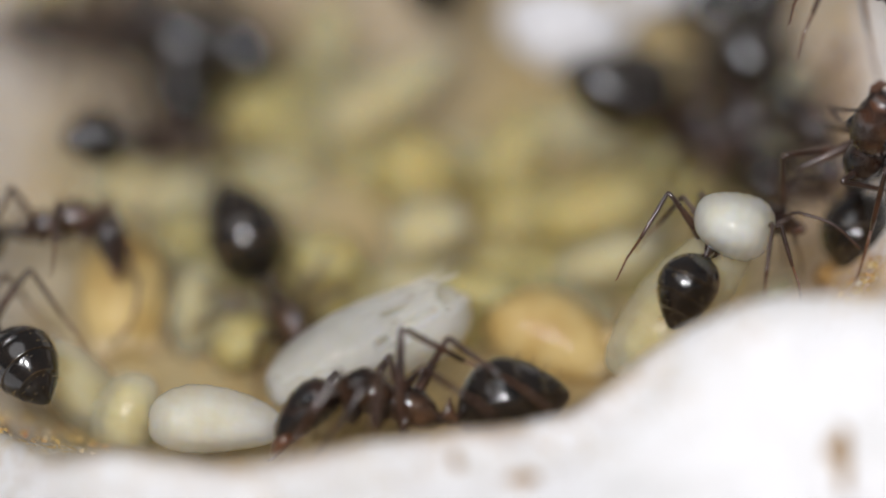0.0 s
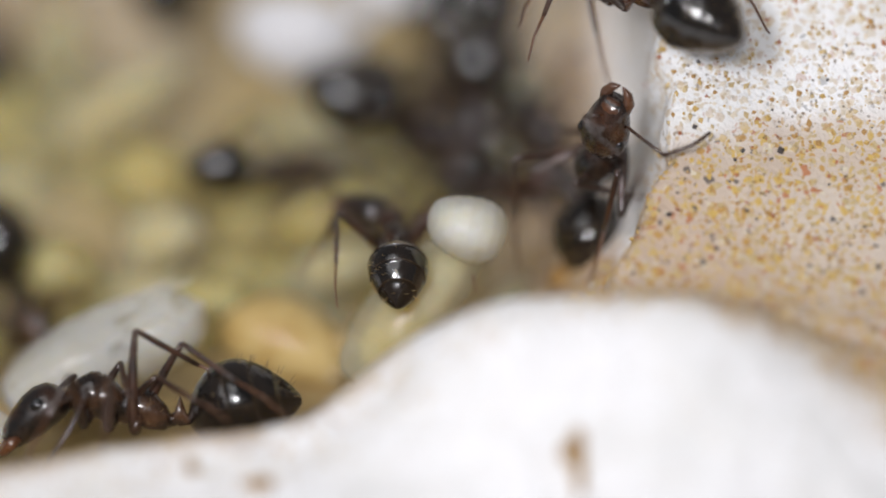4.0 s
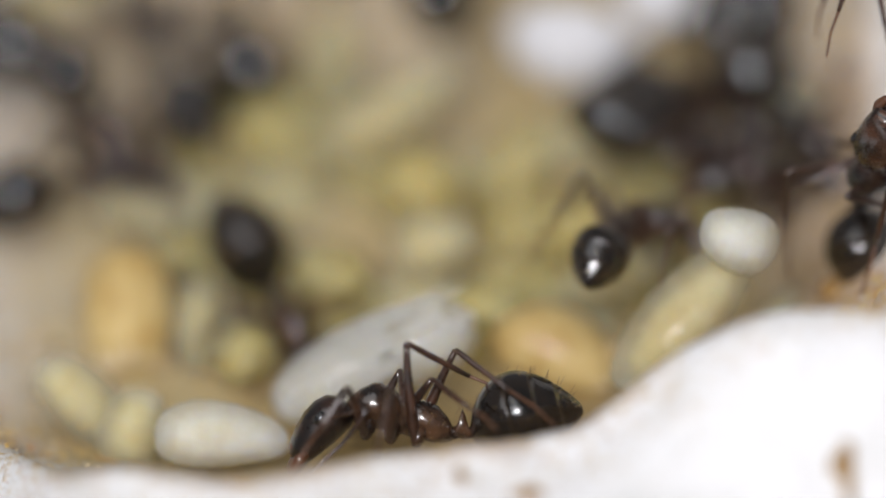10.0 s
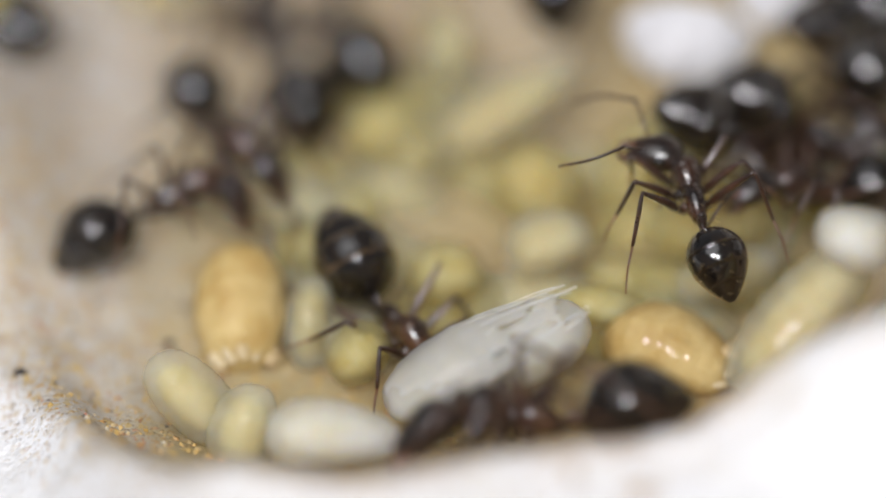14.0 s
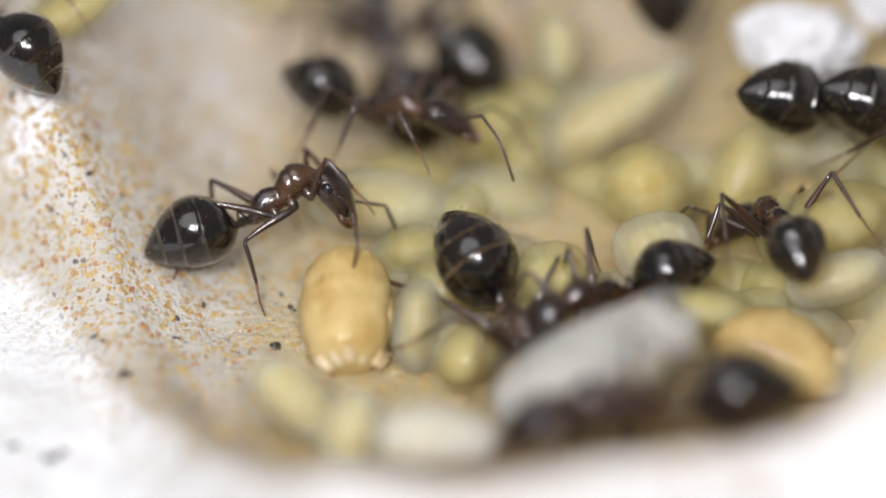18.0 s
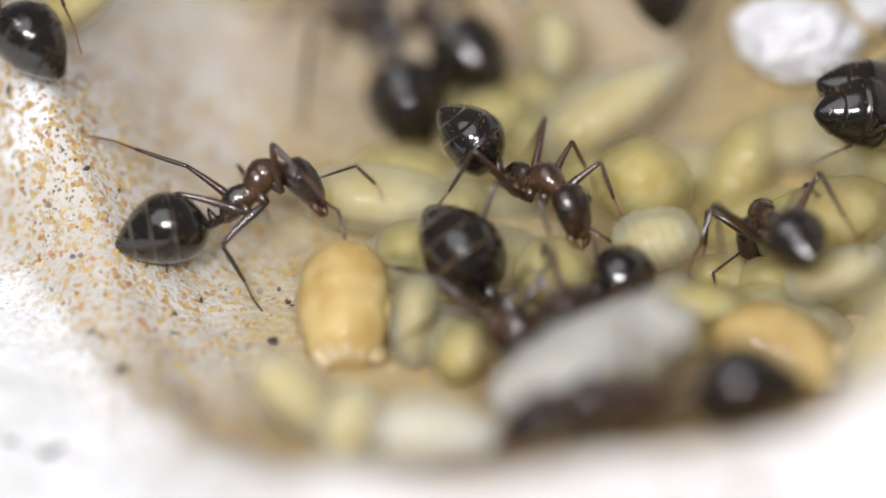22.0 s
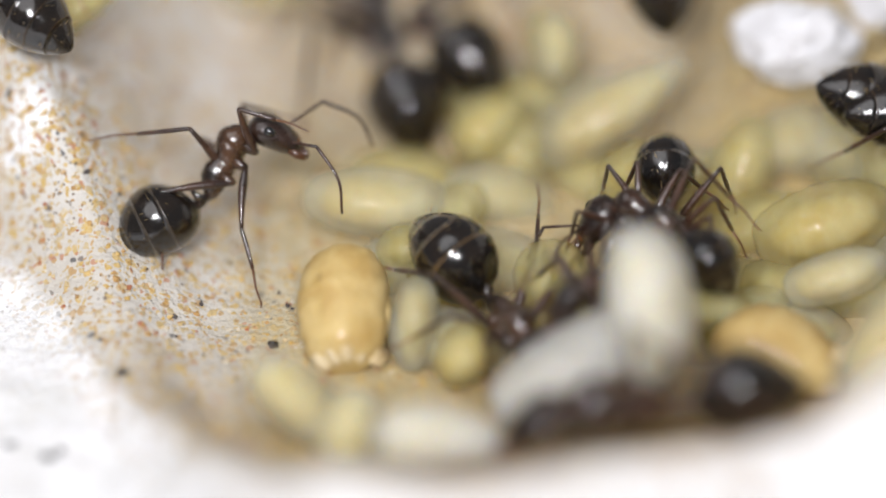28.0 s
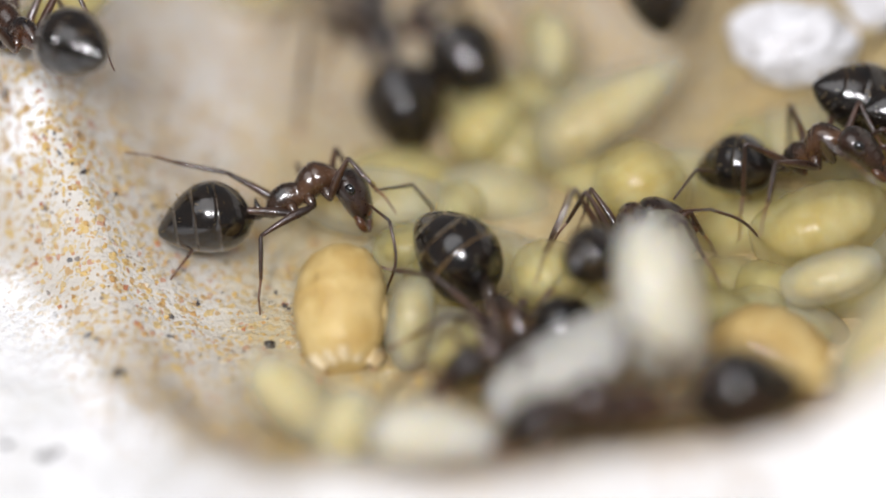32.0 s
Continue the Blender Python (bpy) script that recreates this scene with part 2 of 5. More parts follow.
def swell(p, q, r0, r1, fat=1.25, steps=5):
    """Points and radii of a limb that is thickest at a third of its length."""
    p, q = Vector(p), Vector(q)
    pts, rad = [], []
    for i in range(steps + 1):
        t = i / steps
        pts.append(p.lerp(q, t))
        rad.append((r0 * (1 - t) + r1 * t) * (1 + (fat - 1) * math.sin(math.pi * min(1, t * 1.25)) ** 2 * (1 - t) * 1.6))
    return pts, rad


def curve_points(anchors, per=4):
    """A soft line through the anchors."""
    a = [Vector(p) for p in anchors]
    a = [a[0] * 2 - a[1], *a, a[-1] * 2 - a[-2]]
    out = []
    for i in range(1, len(a) - 2):
        for s in range(per):
            t = s / per
            out.append(0.5 * (2 * a[i] + (a[i + 1] - a[i - 1]) * t + (2 * a[i - 1] - 5 * a[i] + 4 * a[i + 1] - a[i + 2]) * t ** 2 + (3 * a[i] - a[i - 1] - 3 * a[i + 1] + a[i + 2]) * t ** 3))
    out.append(a[-2])
    return out


# ---- ground ----
RIM_X = (-14.5, -12.06, -9.75, -7.45, -4.37, 0.0, 4.1, 8.7, 9.3, 10.5, 11.9, 14.0, 17.3, 24)
RIM_Y = (6.0, 1.45, -2.4, -7.4, -13.6, -14.7, -13.7, -12.9, -12.6, -11.9, -11.3, -10.6, -10.2, -10.0)


def ease(t):
    t = min(1.0, max(0.0, t))
    return t * t * (3 - 2 * t)


def rim_y(x):
    """How far in front the rim of the hollow runs at x."""
    tot = 0.0
    for k in (-0.8, -0.4, 0.0, 0.4, 0.8):
        tot += float(np.interp(x + k, RIM_X, RIM_Y))
    return tot / 5 + (0 if x > -14.5 else 3.0 * (-14.5 - x))


def rise(x, y):
    """The floor climbs to a ledge at the rear, sooner on the side of the sandy wall."""
    side = ease((x - 5) / 5)
    return 3.3 * (side * ease((y - 3.5) / 6.5) + (1 - side) * ease((y - 9) / 5)) * ease((x + 5) / 4)


def height(x, y):
    """Height of the ground in millimetres: a plate at 0, lower on the one side, with the hollow of the nest cut into it."""
    d = y - rim_y(x)
    plate = -5.6 * ease((-2.5 - x) / 7)
    wall = ease(d / 9.0) * 0.75 + 0.25 * ease(d / 3.0) if d > 0 else 0.0
    if x < -4:
        wall += (ease(d / 5.0) - wall) * ease((-4 - x) / 4)
    left = 0.12 + 0.88 * ease((x + 15.5) / 9.5)
    right = 1 - ease((x - 13.5) / 5.0)
    back = 1 - ease((y - 24) / 10)
    inside = -6.0 * (0.18 + 0.82 * left * right) * back + 1.9 * ease((-x - 5) / 6) * ease((y + 2) / 7)
    inside += rise(x, y)
    z = plate + (inside - plate) * wall
    hill = ease((x - float(np.interp(y, (-9.1, -7.3, -4.9), (16.0, 17.4, 18.35))) - 0.25 * math.sin(2.3 * y) * math.sin(1.1 * y + 1)) / 1.1) * min(11.0, max(0.0, 0.68 * (y + 10.5)))
    mound = 3.45 * ease((x - 8.8) / 6.5) * (1 - 0.75 * ease((x - 19) / 7)) * math.exp(-((y + 11.6) / (3.4 if y < -11.6 else 1.9)) ** 2)
    if d < 0:
        z += 0.25 * math.exp(max(d, -30) / 0.8) - 0.25
    return z + hill + mound


PALE_PATCHES = ((-11.58, 3.62, 0.55), (-10.51, 5.22, 0.4))


def ground():
    def axis(lo, hi, step, far):
        a = list(np.arange(lo, hi, step))
        s = step
        while a[-1] < far:
            s *= 1.25
            a.append(a[-1] + s)
        s = step
        while a[0] > -far:
            s *= 1.25
            a.insert(0, a[0] - s)
        return a
    xs, ys = axis(-17, 32, 0.22, 400), axis(-22, 17, 0.22, 400)
    verts, stain = [], []
    for y in ys:
        for x in xs:
            z = height(x, y)
            near = -60 < x < 60 and -60 < y < 60
            if near:
                z += 0.10 * noise.noise((x * 0.9, y * 0.9, 1.0)) + 0.05 * noise.noise((x * 2.7, y * 2.7, 5.0)) + 0.02 * noise.noise((x * 7, y * 7, 9.0))
            verts.append((x * MM, y * MM, z * MM))
            d = y - rim_y(x) if near else -10
            wob = 0.9 * noise.noise((x * 0.6, y * 0.6, 3.0))
            inner = ease((d + wob + 0.6) / 1.6)
            if near and x > 15:
                edge = float(np.interp(x, (14, 18, 20.4, 22.5, 24.6, 30), (-9.6, -10.9, -11.9, -12.7, -13.8, -18)))
                inner = max(inner, ease((y - edge + wob + 0.5) / 2.2) * ease((x - 15) / 3))
                inner *= 1 - 0.97 * ease((y + 5.2 + wob) / 1.2) * ease((x - 17) / 1.5) * (1 - ease((x - 24.5) / 3))
            inner *= 1 - 0.6 * ease((y - 3.5 + wob) / 4) * ease((-3 - x) / 4)
            deep = ease((x + 7.0 + wob) / 3.5) * ease((d - 2.0) / 4) * (1 - ease((x - 13) / 4))
            # floor tone thins towards the rear, except on the right, which stays darker
            deep *= 1 - 0.75 * ease((y - 4.5) / 5) * (1 - ease((x - 5) / 4))
            for px, py, pr in PALE_PATCHES if near else ():
                inner *= 1 - 0.95 * ease(1.7 - math.hypot((x - px) / 1.35, y - py) / pr + 0.5 * wob)
            stain.append((inner, deep * 0.8, max(0.38 * ease((d + 3.2 + wob) / 2.6), 0.07 + 0.97 * inner * (1 - 0.5 * deep) * (1 - 0.25 * ease(-x / 4)), 0.42 * ease((x - 17) / 1.5) * ease((y + 8) / 2), 0.9 * ease((-2 - x) / 3) * ease(y / 2)), max(0.2 + 0.8 * ease((4 - x) / 8), ease((y - 3) / 4))))
    w = len(xs)
    faces = [(j * w + i, j * w + i + 1, (j + 1) * w + i + 1, (j + 1) * w + i) for j in range(len(ys) - 1) for i in range(w - 1)]
    data = bpy.data.meshes.new("ground")
    data.from_pydata(verts, [], faces)
    layer = data.color_attributes.new("stain", "FLOAT_COLOR", "POINT")
    layer.data.foreach_set("color", [c for s in stain for c in s])
    data.materials.append(PLASTER)
    data.polygons.foreach_set("use_smooth", [True] * len(faces))
    data.update()
    return tagged(new("ground", data), "white plaster nest block with a sandy stained hollow", "ground", kind="structure")


ground()


def sand_grains(count=2900):
    """Loose angular grains bedded in the slope and in the far wall."""
    rnd = random.Random(21)
    m, n, l, b = material("sand_grain", (0.5, 0.36, 0.16), 0.5)
    geo = n.new("ShaderNodeNewGeometry")
    l.new(ramp(n, l, geo.outputs["Random Per Island"], [(0.0, (0.40, 0.16, 0.08)), (0.07, (0.45, 0.27, 0.10)), (0.3, (0.55, 0.37, 0.12)), (0.58, (0.56, 0.43, 0.23)), (0.9, (0.62, 0.56, 0.45)), (0.95, (0.07, 0.06, 0.06))], False).outputs[0], b.inputs["Base Color"])
    b.inputs["Coat Weight"].default_value = 0.2
    verts, faces = [], []
    corner = [(1, 0, 0), (-1, 0, 0), (0, 1, 0), (0, -1, 0), (0, 0, 1), (0, 0, -1)]
    side = [(0, 2, 4), (2, 1, 4), (1, 3, 4), (3, 0, 4), (2, 0, 5), (1, 2, 5), (3, 1, 5), (0, 3, 5)]
    while len(faces) < count * 8:
        if rnd.random() < 0.55:
            x, y = rnd.uniform(-14, -3), rnd.uniform(-9, 11)
        else:
            x, y = rnd.uniform(16.5, 27), rnd.uniform(-12, -1)
        if y < rim_y(x) + 0.4 and x < 10:
            continue
        z, r = height(x, y), 0.045 + 0.075 * rnd.random() ** 2
        turn = Euler((rnd.uniform(-1, 1), rnd.uniform(-1, 1), rnd.uniform(0, 6))).to_matrix()
        k = len(verts)
        for c in corner:
            p = turn @ Vector((c[0] * r * rnd.uniform(0.8, 1.5), c[1] * r * rnd.uniform(0.7, 1.1), c[2] * r * rnd.uniform(0.6, 1.0)))
            verts.append(((x + p.x) * MM, (y + p.y) * MM, (z + p.z) * MM))
        faces += [tuple(k + i for i in f) for f in side]
    data = bpy.data.meshes.new("sand_grains")
    data.from_pydata(verts, [], faces)
    data.materials.append(m)
    return tagged(new("sand_grains", data), "yellow and dark sand grains bedded in the plaster", "sand", kind="stuff")


sand_grains()


# ---- brood, seeds ----
def oval(name, size, mat, at, label, category, group="", tip=0.75, bend=0.0, rings=0.0, seed=0):
    """A larva-like body: length, width and height along x, narrower at one end, curved and faintly ringed."""
    length, wide, high = size
    n = 44
    secs = []
    rnd = random.Random(seed)
    ph = rnd.random() * 6
    for i in range(n + 1):
        t = i / n
        a = math.pi * (0.02 + 0.96 * t)
        r = math.sin(a) ** 0.75
        r *= 1 - (1 - tip) * t ** 1.3
        r *= 1 + max(rings, 0.012) * math.sin(t * 62 + ph) + 0.03 * math.sin(t * 9 + ph)
        x = -0.5 * length * math.cos(a)
        secs.append((x, 0.04 * wide * math.sin(5 * t + ph), bend * length * (0.25 - (t - 0.5) ** 2), 0.5 * wide * r, 0.5 * high * r))
    bm = loft(secs, 20)
    uneven = 0.085 if mat is SEED_SKIN else 0.025
    for v in bm.verts:
        p = v.co / MM
        v.co *= 1 + uneven * (noise.noise((p.x * 0.8 + seed, p.y * 0.8, p.z * 0.8)) + 0.4 * noise.noise((p.x * 2.5, p.y * 2.5 + seed, p.z * 2.5)))
    ob = new(name, mesh_from(name, bm, mat))
    ob.matrix_world = at
    if mat in (LARVA_YELLOW, LARVA_PALE, LARVA_WHITE):
        part("gut", loft([(x * 0.76, y * 0.6, z, ry * 0.68, rz * 0.66) for x, y, z, ry, rz in secs[::4]], 14), LARVA_FAT if mat is LARVA_WHITE else LARVA_GUT, ob, "cloudy inside seen through the skin")
    return tagged(ob, label, category, group)


def lump(name, size, at, label, category, mat, seed, rough=0.16, detail=4):
    """An uneven crumb or block."""
    bm = bmesh.new()
    bmesh.ops.create_icosphere(bm, subdivisions=detail, radius=0.5)
    for v in bm.verts:
        p = v.co * 2.2
        q = p * 3.1
        k = 1 + rough * 2 * noise.noise((p.x + seed * 7.1, p.y, p.z)) + rough * noise.noise((q.x + seed * 3.3, q.y, q.z)) + rough * 0.5 * noise.noise((q.x * 2.7, q.y * 2.7 + seed, q.z * 2.7))
        v.co = Vector((v.co.x * size[0], v.co.y * size[1], v.co.z * size[2])) * k * MM
    ob = new(name, mesh_from(name, bm, mat))
    ob.matrix_world = at
    return tagged(ob, label, category)


def at(x, y, z, rx=0, ry=0, rz=0):
    """A pose in millimetres and degrees."""
    return pose(x * MM, y * MM, z * MM, rx, ry, rz)


oval('larva', (3.75, 2.3, 2.1), LARVA_WHITE, at(-0.2, -8.24, -3.7, 10.07, 6.91, 2.05), 'glossy white larva lying against the rim', 'larva', 'larvae of the brood pile', tip=0.55, bend=0.06, rings=0.008, seed=0)
oval('larva', (3.0, 2.25, 2.05), LARVA_PALE, at(-4.1, -5.64, -4.5, 0, -43.04, 170.05), 'pale translucent larva with a wet highlight', 'larva', 'larvae of the brood pile', tip=0.8, bend=0.06, rings=0.008, seed=1)
oval('larva', (2.5, 2.1, 2.0), LARVA_PALE, at(-2.6, -6.61, -4.8, 0, -58.71, 70.77), 'pale blunt larva standing beside the rim', 'larva', 'larvae of the brood pile', tip=0.8, bend=0.06, rings=0.008, seed=2)
oval('seed', (3.67, 2.72, 2.29), SEED_SKIN, at(-2.78, -1.28, -5.06, 0, 24.57, -82.03), 'orange-brown oval seed with a scarred end', 'seed', '', tip=0.86, bend=0.06, rings=0.008, seed=1)
oval('larva', (2.24, 1.87, 1.77), LARVA_YELLOW, at(11.77, 2.39, -5.78, 0, -80, 90), 'plump yellow translucent larva in the brood pile', 'larva', 'larvae of the brood pile', tip=0.9, bend=0.06, rings=0.008, seed=13)
oval('larva', (3.17, 2.05, 1.87), LARVA_YELLOW, at(10.74, 0.28, -5.72, 0, 0, 0), 'plump yellow translucent larva in the brood pile', 'larva', 'larvae of the brood pile', tip=0.75, bend=0.06, rings=0.008, seed=14)
oval('seed', (3.52, 2.6, 2.29), SEED_SKIN, at(8.91, -3.17, -5.06, 0, 11.83, -16.98), 'orange seed half hidden behind the rim', 'seed', '', tip=0.85, bend=0.06, rings=0.008, seed=2)
silk_larva = oval('larva', (4.89, 2.37, 2.06), LARVA_WHITE, at(3.36, -5.43, -3.63, 0, -21.08, 18.87), 'white larva wrapped in a torn silk skin', 'larva', 'larvae of the brood pile', tip=0.7, bend=0.06, rings=0.008, seed=17)
moved_larva = oval('larva', (4.44, 2.75, 2.5), LARVA_WHITE, at(4.65, -4.81, -3.51, 0, -18.48, 9.24), 'pale larva lying across another one', 'larva', 'larvae of the brood pile', tip=0.8, bend=0.06, rings=0.008, seed=18)
oval('larva', (5.35, 2.5, 2.2), LARVA_PALE, at(12.36, -5.8, -1.58, 0, -33.44, 33.65), 'long pale larva lying against the rim', 'larva', 'larvae of the brood pile', tip=0.85, bend=-0.08, rings=0.015, seed=19)
oval('larva', (2.2, 2.1, 1.95), LARVA_WHITE, at(13.85, -5.15, 0.6, 0, -17.87, 178.14), 'short cream larva with a blunt end', 'larva', 'larvae of the brood pile', tip=0.8, bend=0.06, rings=0.008, seed=20)
oval('larva', (3.73, 2.24, 2.05), LARVA_YELLOW, at(7.58, -1.44, -5.67, 0, -22.52, 20.36), 'plump yellow translucent larva in the brood pile', 'larva', 'larvae of the brood pile', tip=0.75, bend=0.06, rings=0.008, seed=21)
oval('larva', (2.99, 1.87, 1.68), LARVA_PALE, at(3.51, 12.01, -3.18, 0, -15.19, 13.17), 'pale cream larva in the brood pile', 'larva', 'larvae of the brood pile', tip=0.75, bend=0.06, rings=0.008, seed=23)
oval('larva', (2.05, 1.12, 1.03), LARVA_PALE, at(15.42, -2.19, -4.39, 0, -15.19, 13.17), 'pale cream larva in the brood pile', 'larva', 'larvae of the brood pile', tip=0.75, bend=0.06, rings=0.008, seed=24)
oval('larva', (3.36, 1.68, 1.59), LARVA_YELLOW, at(-10.38, 7.23, -1.61, 0, -22.52, 20.36), 'plump yellow translucent larva in the brood pile', 'larva', 'larvae of the brood pile', tip=0.75, bend=0.06, rings=0.008, seed=25)
oval('larva', (3.17, 2.05, 1.68), LARVA_PALE, at(-1.29, 1.58, -5.81, 0, -29.5, 28.34), 'pale cream larva in the brood pile', 'larva', 'larvae of the brood pile', tip=0.75, bend=0.06, rings=0.008, seed=26)
oval('larva', (3.55, 2.43, 2.05), LARVA_YELLOW, at(7.95, 4.77, -5.45, 0, -46.04, 60.48), 'plump yellow translucent larva in the brood pile', 'larva', 'larvae of the brood pile', tip=0.75, bend=0.06, rings=0.008, seed=28)
oval('larva', (3.17, 2.05, 1.87), LARVA_YELLOW, at(9.44, 0.07, -5.74, 0, 15.19, -13.17), 'plump yellow translucent larva in the brood pile', 'larva', 'larvae of the brood pile', tip=0.75, bend=0.06, rings=0.008, seed=30)
oval('larva', (3.73, 2.24, 1.87), LARVA_YELLOW, at(1.8, 8.23, -5.73, 0, -7.64, 6.47), 'plump yellow translucent larva in the brood pile', 'larva', 'larvae of the brood pile', tip=0.75, bend=0.06, rings=0.008, seed=31)
oval('larva', (3.55, 2.24, 1.87), LARVA_PALE, at(11.04, 5.35, -5.1, 0, 11.44, -9.77), 'pale cream larva in the brood pile', 'larva', 'larvae of the brood pile', tip=0.75, bend=0.06, rings=0.008, seed=33)
oval('larva', (3.73, 2.05, 1.87), LARVA_PALE, at(-4.42, 12.87, -5.07, 0, -7.64, 6.47), 'pale cream larva in the brood pile', 'larva', 'larvae of the brood pile', tip=0.75, bend=0.06, rings=0.008, seed=36)
oval('larva', (3.92, 2.24, 2.05), LARVA_YELLOW, at(13.33, 4.05, -5.6, 0, -15.19, 13.17), 'plump yellow translucent larva in the brood pile', 'larva', 'larvae of the brood pile', tip=0.75, bend=0.06, rings=0.008, seed=37)
oval('larva', (3.92, 2.24, 2.05), LARVA_PALE, at(15.31, 3.97, -3.7, 0, -46.04, 60.48), 'pale cream larva in the brood pile', 'larva', 'larvae of the brood pile', tip=0.75, bend=0.06, rings=0.008, seed=38)
oval('larva', (3.04, 1.89, 1.55), LARVA_YELLOW, at(5.31, 3.8, -5.95, 0, -14, 163.62), 'plump yellow translucent larva in the brood pile', 'larva', 'larvae of the brood pile', tip=0.66, bend=0.06, rings=0.008, seed=39)
oval('larva', (3.97, 2.47, 2.34), LARVA_YELLOW, at(12.36, 4.83, -5.45, 0, -36.46, 148.13), 'plump yellow translucent larva in the brood pile', 'larva', 'larvae of the brood pile', tip=0.8, bend=0.06, rings=0.008, seed=40)
oval('larva', (3.43, 2.17, 1.94), LARVA_PALE, at(1.31, 4.32, -5.87, 0, -10.3, -173.95), 'pale cream larva in the brood pile', 'larva', 'larvae of the brood pile', tip=0.83, bend=0.06, rings=0.008, seed=41)
oval('larva', (2.89, 1.6, 1.52), LARVA_YELLOW, at(7.93, 0.86, -5.95, 0, -17.07, 177.32), 'plump yellow translucent larva in the brood pile', 'larva', 'larvae of the brood pile', tip=0.78, bend=0.06, rings=0.008, seed=42)
oval('larva', (3.35, 2.17, 1.72), LARVA_YELLOW, at(-0.09, 0.62, -5.93, 0, -37.39, 126.35), 'plump yellow translucent larva in the brood pile', 'larva', 'larvae of the brood pile', tip=0.66, bend=0.06, rings=0.008, seed=44)
oval('larva', (3.69, 2.31, 1.98), LARVA_YELLOW, at(8.31, 3.01, -5.87, 0, -26.97, 5.84), 'plump yellow translucent larva in the brood pile', 'larva', 'larvae of the brood pile', tip=0.66, bend=0.06, rings=0.008, seed=46)
oval('larva', (3.68, 2.31, 2.01), LARVA_YELLOW, at(-1, 4.92, -5.86, 0, -5.22, 167.89), 'plump yellow translucent larva in the brood pile', 'larva', 'larvae of the brood pile', tip=0.81, bend=0.06, rings=0.008, seed=50)
oval('larva', (3.43, 2.17, 1.79), LARVA_PALE, at(5.1, 0.18, -5.9, 0, -2.14, 5.78), 'pale cream larva in the brood pile', 'larva', 'larvae of the brood pile', tip=0.86, bend=0.06, rings=0.008, seed=51)
oval('larva', (3.54, 2.34, 1.93), LARVA_PALE, at(11.07, 1.84, -5.87, 0, -14.17, 29.72), 'pale cream larva in the brood pile', 'larva', 'larvae of the brood pile', tip=0.92, bend=0.06, rings=0.008, seed=53)
oval('larva', (3.2, 2.19, 1.84), LARVA_PALE, at(3.28, 7.95, -5.89, 0, -29.75, 35.81), 'pale cream larva in the brood pile', 'larva', 'larvae of the brood pile', tip=0.71, bend=0.06, rings=0.008, seed=54)
oval('larva', (3.06, 1.75, 1.68), LARVA_YELLOW, at(2.89, 10.07, -5.55, 0, -52.97, 115.26), 'plump yellow translucent larva in the brood pile', 'larva', 'larvae of the brood pile', tip=0.9, bend=0.06, rings=0.008, seed=55)
oval('larva', (3.83, 2.64, 1.96), LARVA_PALE, at(10.02, 5.75, -4.96, 0, 0.66, 18.38), 'pale cream larva in the brood pile', 'larva', 'larvae of the brood pile', tip=0.79, bend=0.06, rings=0.008, seed=56)
oval('larva', (3.92, 2.61, 2.24), LARVA_YELLOW, at(11.22, 5.86, -4.83, 0, -45.05, 59.3), 'plump yellow translucent larva in the brood pile', 'larva', 'larvae of the brood pile', tip=0.9, bend=0.06, rings=0.008, seed=57)
oval('larva', (3.56, 2.48, 1.79), LARVA_YELLOW, at(12.8, 0.11, -5.9, 0, -19.2, -2.49), 'plump yellow translucent larva in the brood pile', 'larva', 'larvae of the brood pile', tip=0.86, bend=0.06, rings=0.008, seed=58)
oval('larva', (3.73, 2.08, 2.1), LARVA_YELLOW, at(-0.35, 2.78, -5.84, 0, -39.11, 21.57), 'plump yellow translucent larva in the brood pile', 'larva', 'larvae of the brood pile', tip=0.78, bend=0.06, rings=0.008, seed=60)
oval('larva', (3.11, 2.09, 1.61), LARVA_PALE, at(6.93, 5.24, -5.75, 0, -2.02, 0.61), 'pale cream larva in the brood pile', 'larva', 'larvae of the brood pile', tip=0.73, bend=0.06, rings=0.008, seed=62)
oval('larva', (3.22, 2.32, 1.66), LARVA_PALE, at(1.4, 1.59, -5.93, 0, -7.31, 173.8), 'pale cream larva in the brood pile', 'larva', 'larvae of the brood pile', tip=0.9, bend=0.06, rings=0.008, seed=63)
oval('larva', (3.65, 2.45, 1.87), LARVA_YELLOW, at(3.08, -0.39, -5.88, 0, -3.3, 20), 'plump yellow translucent larva in the brood pile', 'larva', 'larvae of the brood pile', tip=0.79, bend=0.06, rings=0.008, seed=64)
oval('larva', (3.56, 2.49, 2.06), LARVA_YELLOW, at(1.7, 5.78, -5.84, 0, -43.3, 58.78), 'plump yellow translucent larva in the brood pile', 'larva', 'larvae of the brood pile', tip=0.93, bend=0.06, rings=0.008, seed=65)
oval('larva', (3.36, 2.34, 1.95), LARVA_PALE, at(0.05, -1.7, -5.88, 0, -10.11, -172.72), 'pale cream larva in the brood pile', 'larva', 'larvae of the brood pile', tip=0.93, bend=0.06, rings=0.008, seed=66)
oval('larva', (2.95, 2.11, 1.63), LARVA_YELLOW, at(4.12, 5.17, -5.95, 0, -3.97, 157.42), 'plump yellow translucent larva in the brood pile', 'larva', 'larvae of the brood pile', tip=0.89, bend=0.06, rings=0.008, seed=67)
oval('larva', (3.19, 1.8, 1.73), LARVA_PALE, at(9.53, -1.02, -5.93, 0, -22.66, 166.22), 'pale cream larva in the brood pile', 'larva', 'larvae of the brood pile', tip=0.82, bend=0.06, rings=0.008, seed=68)
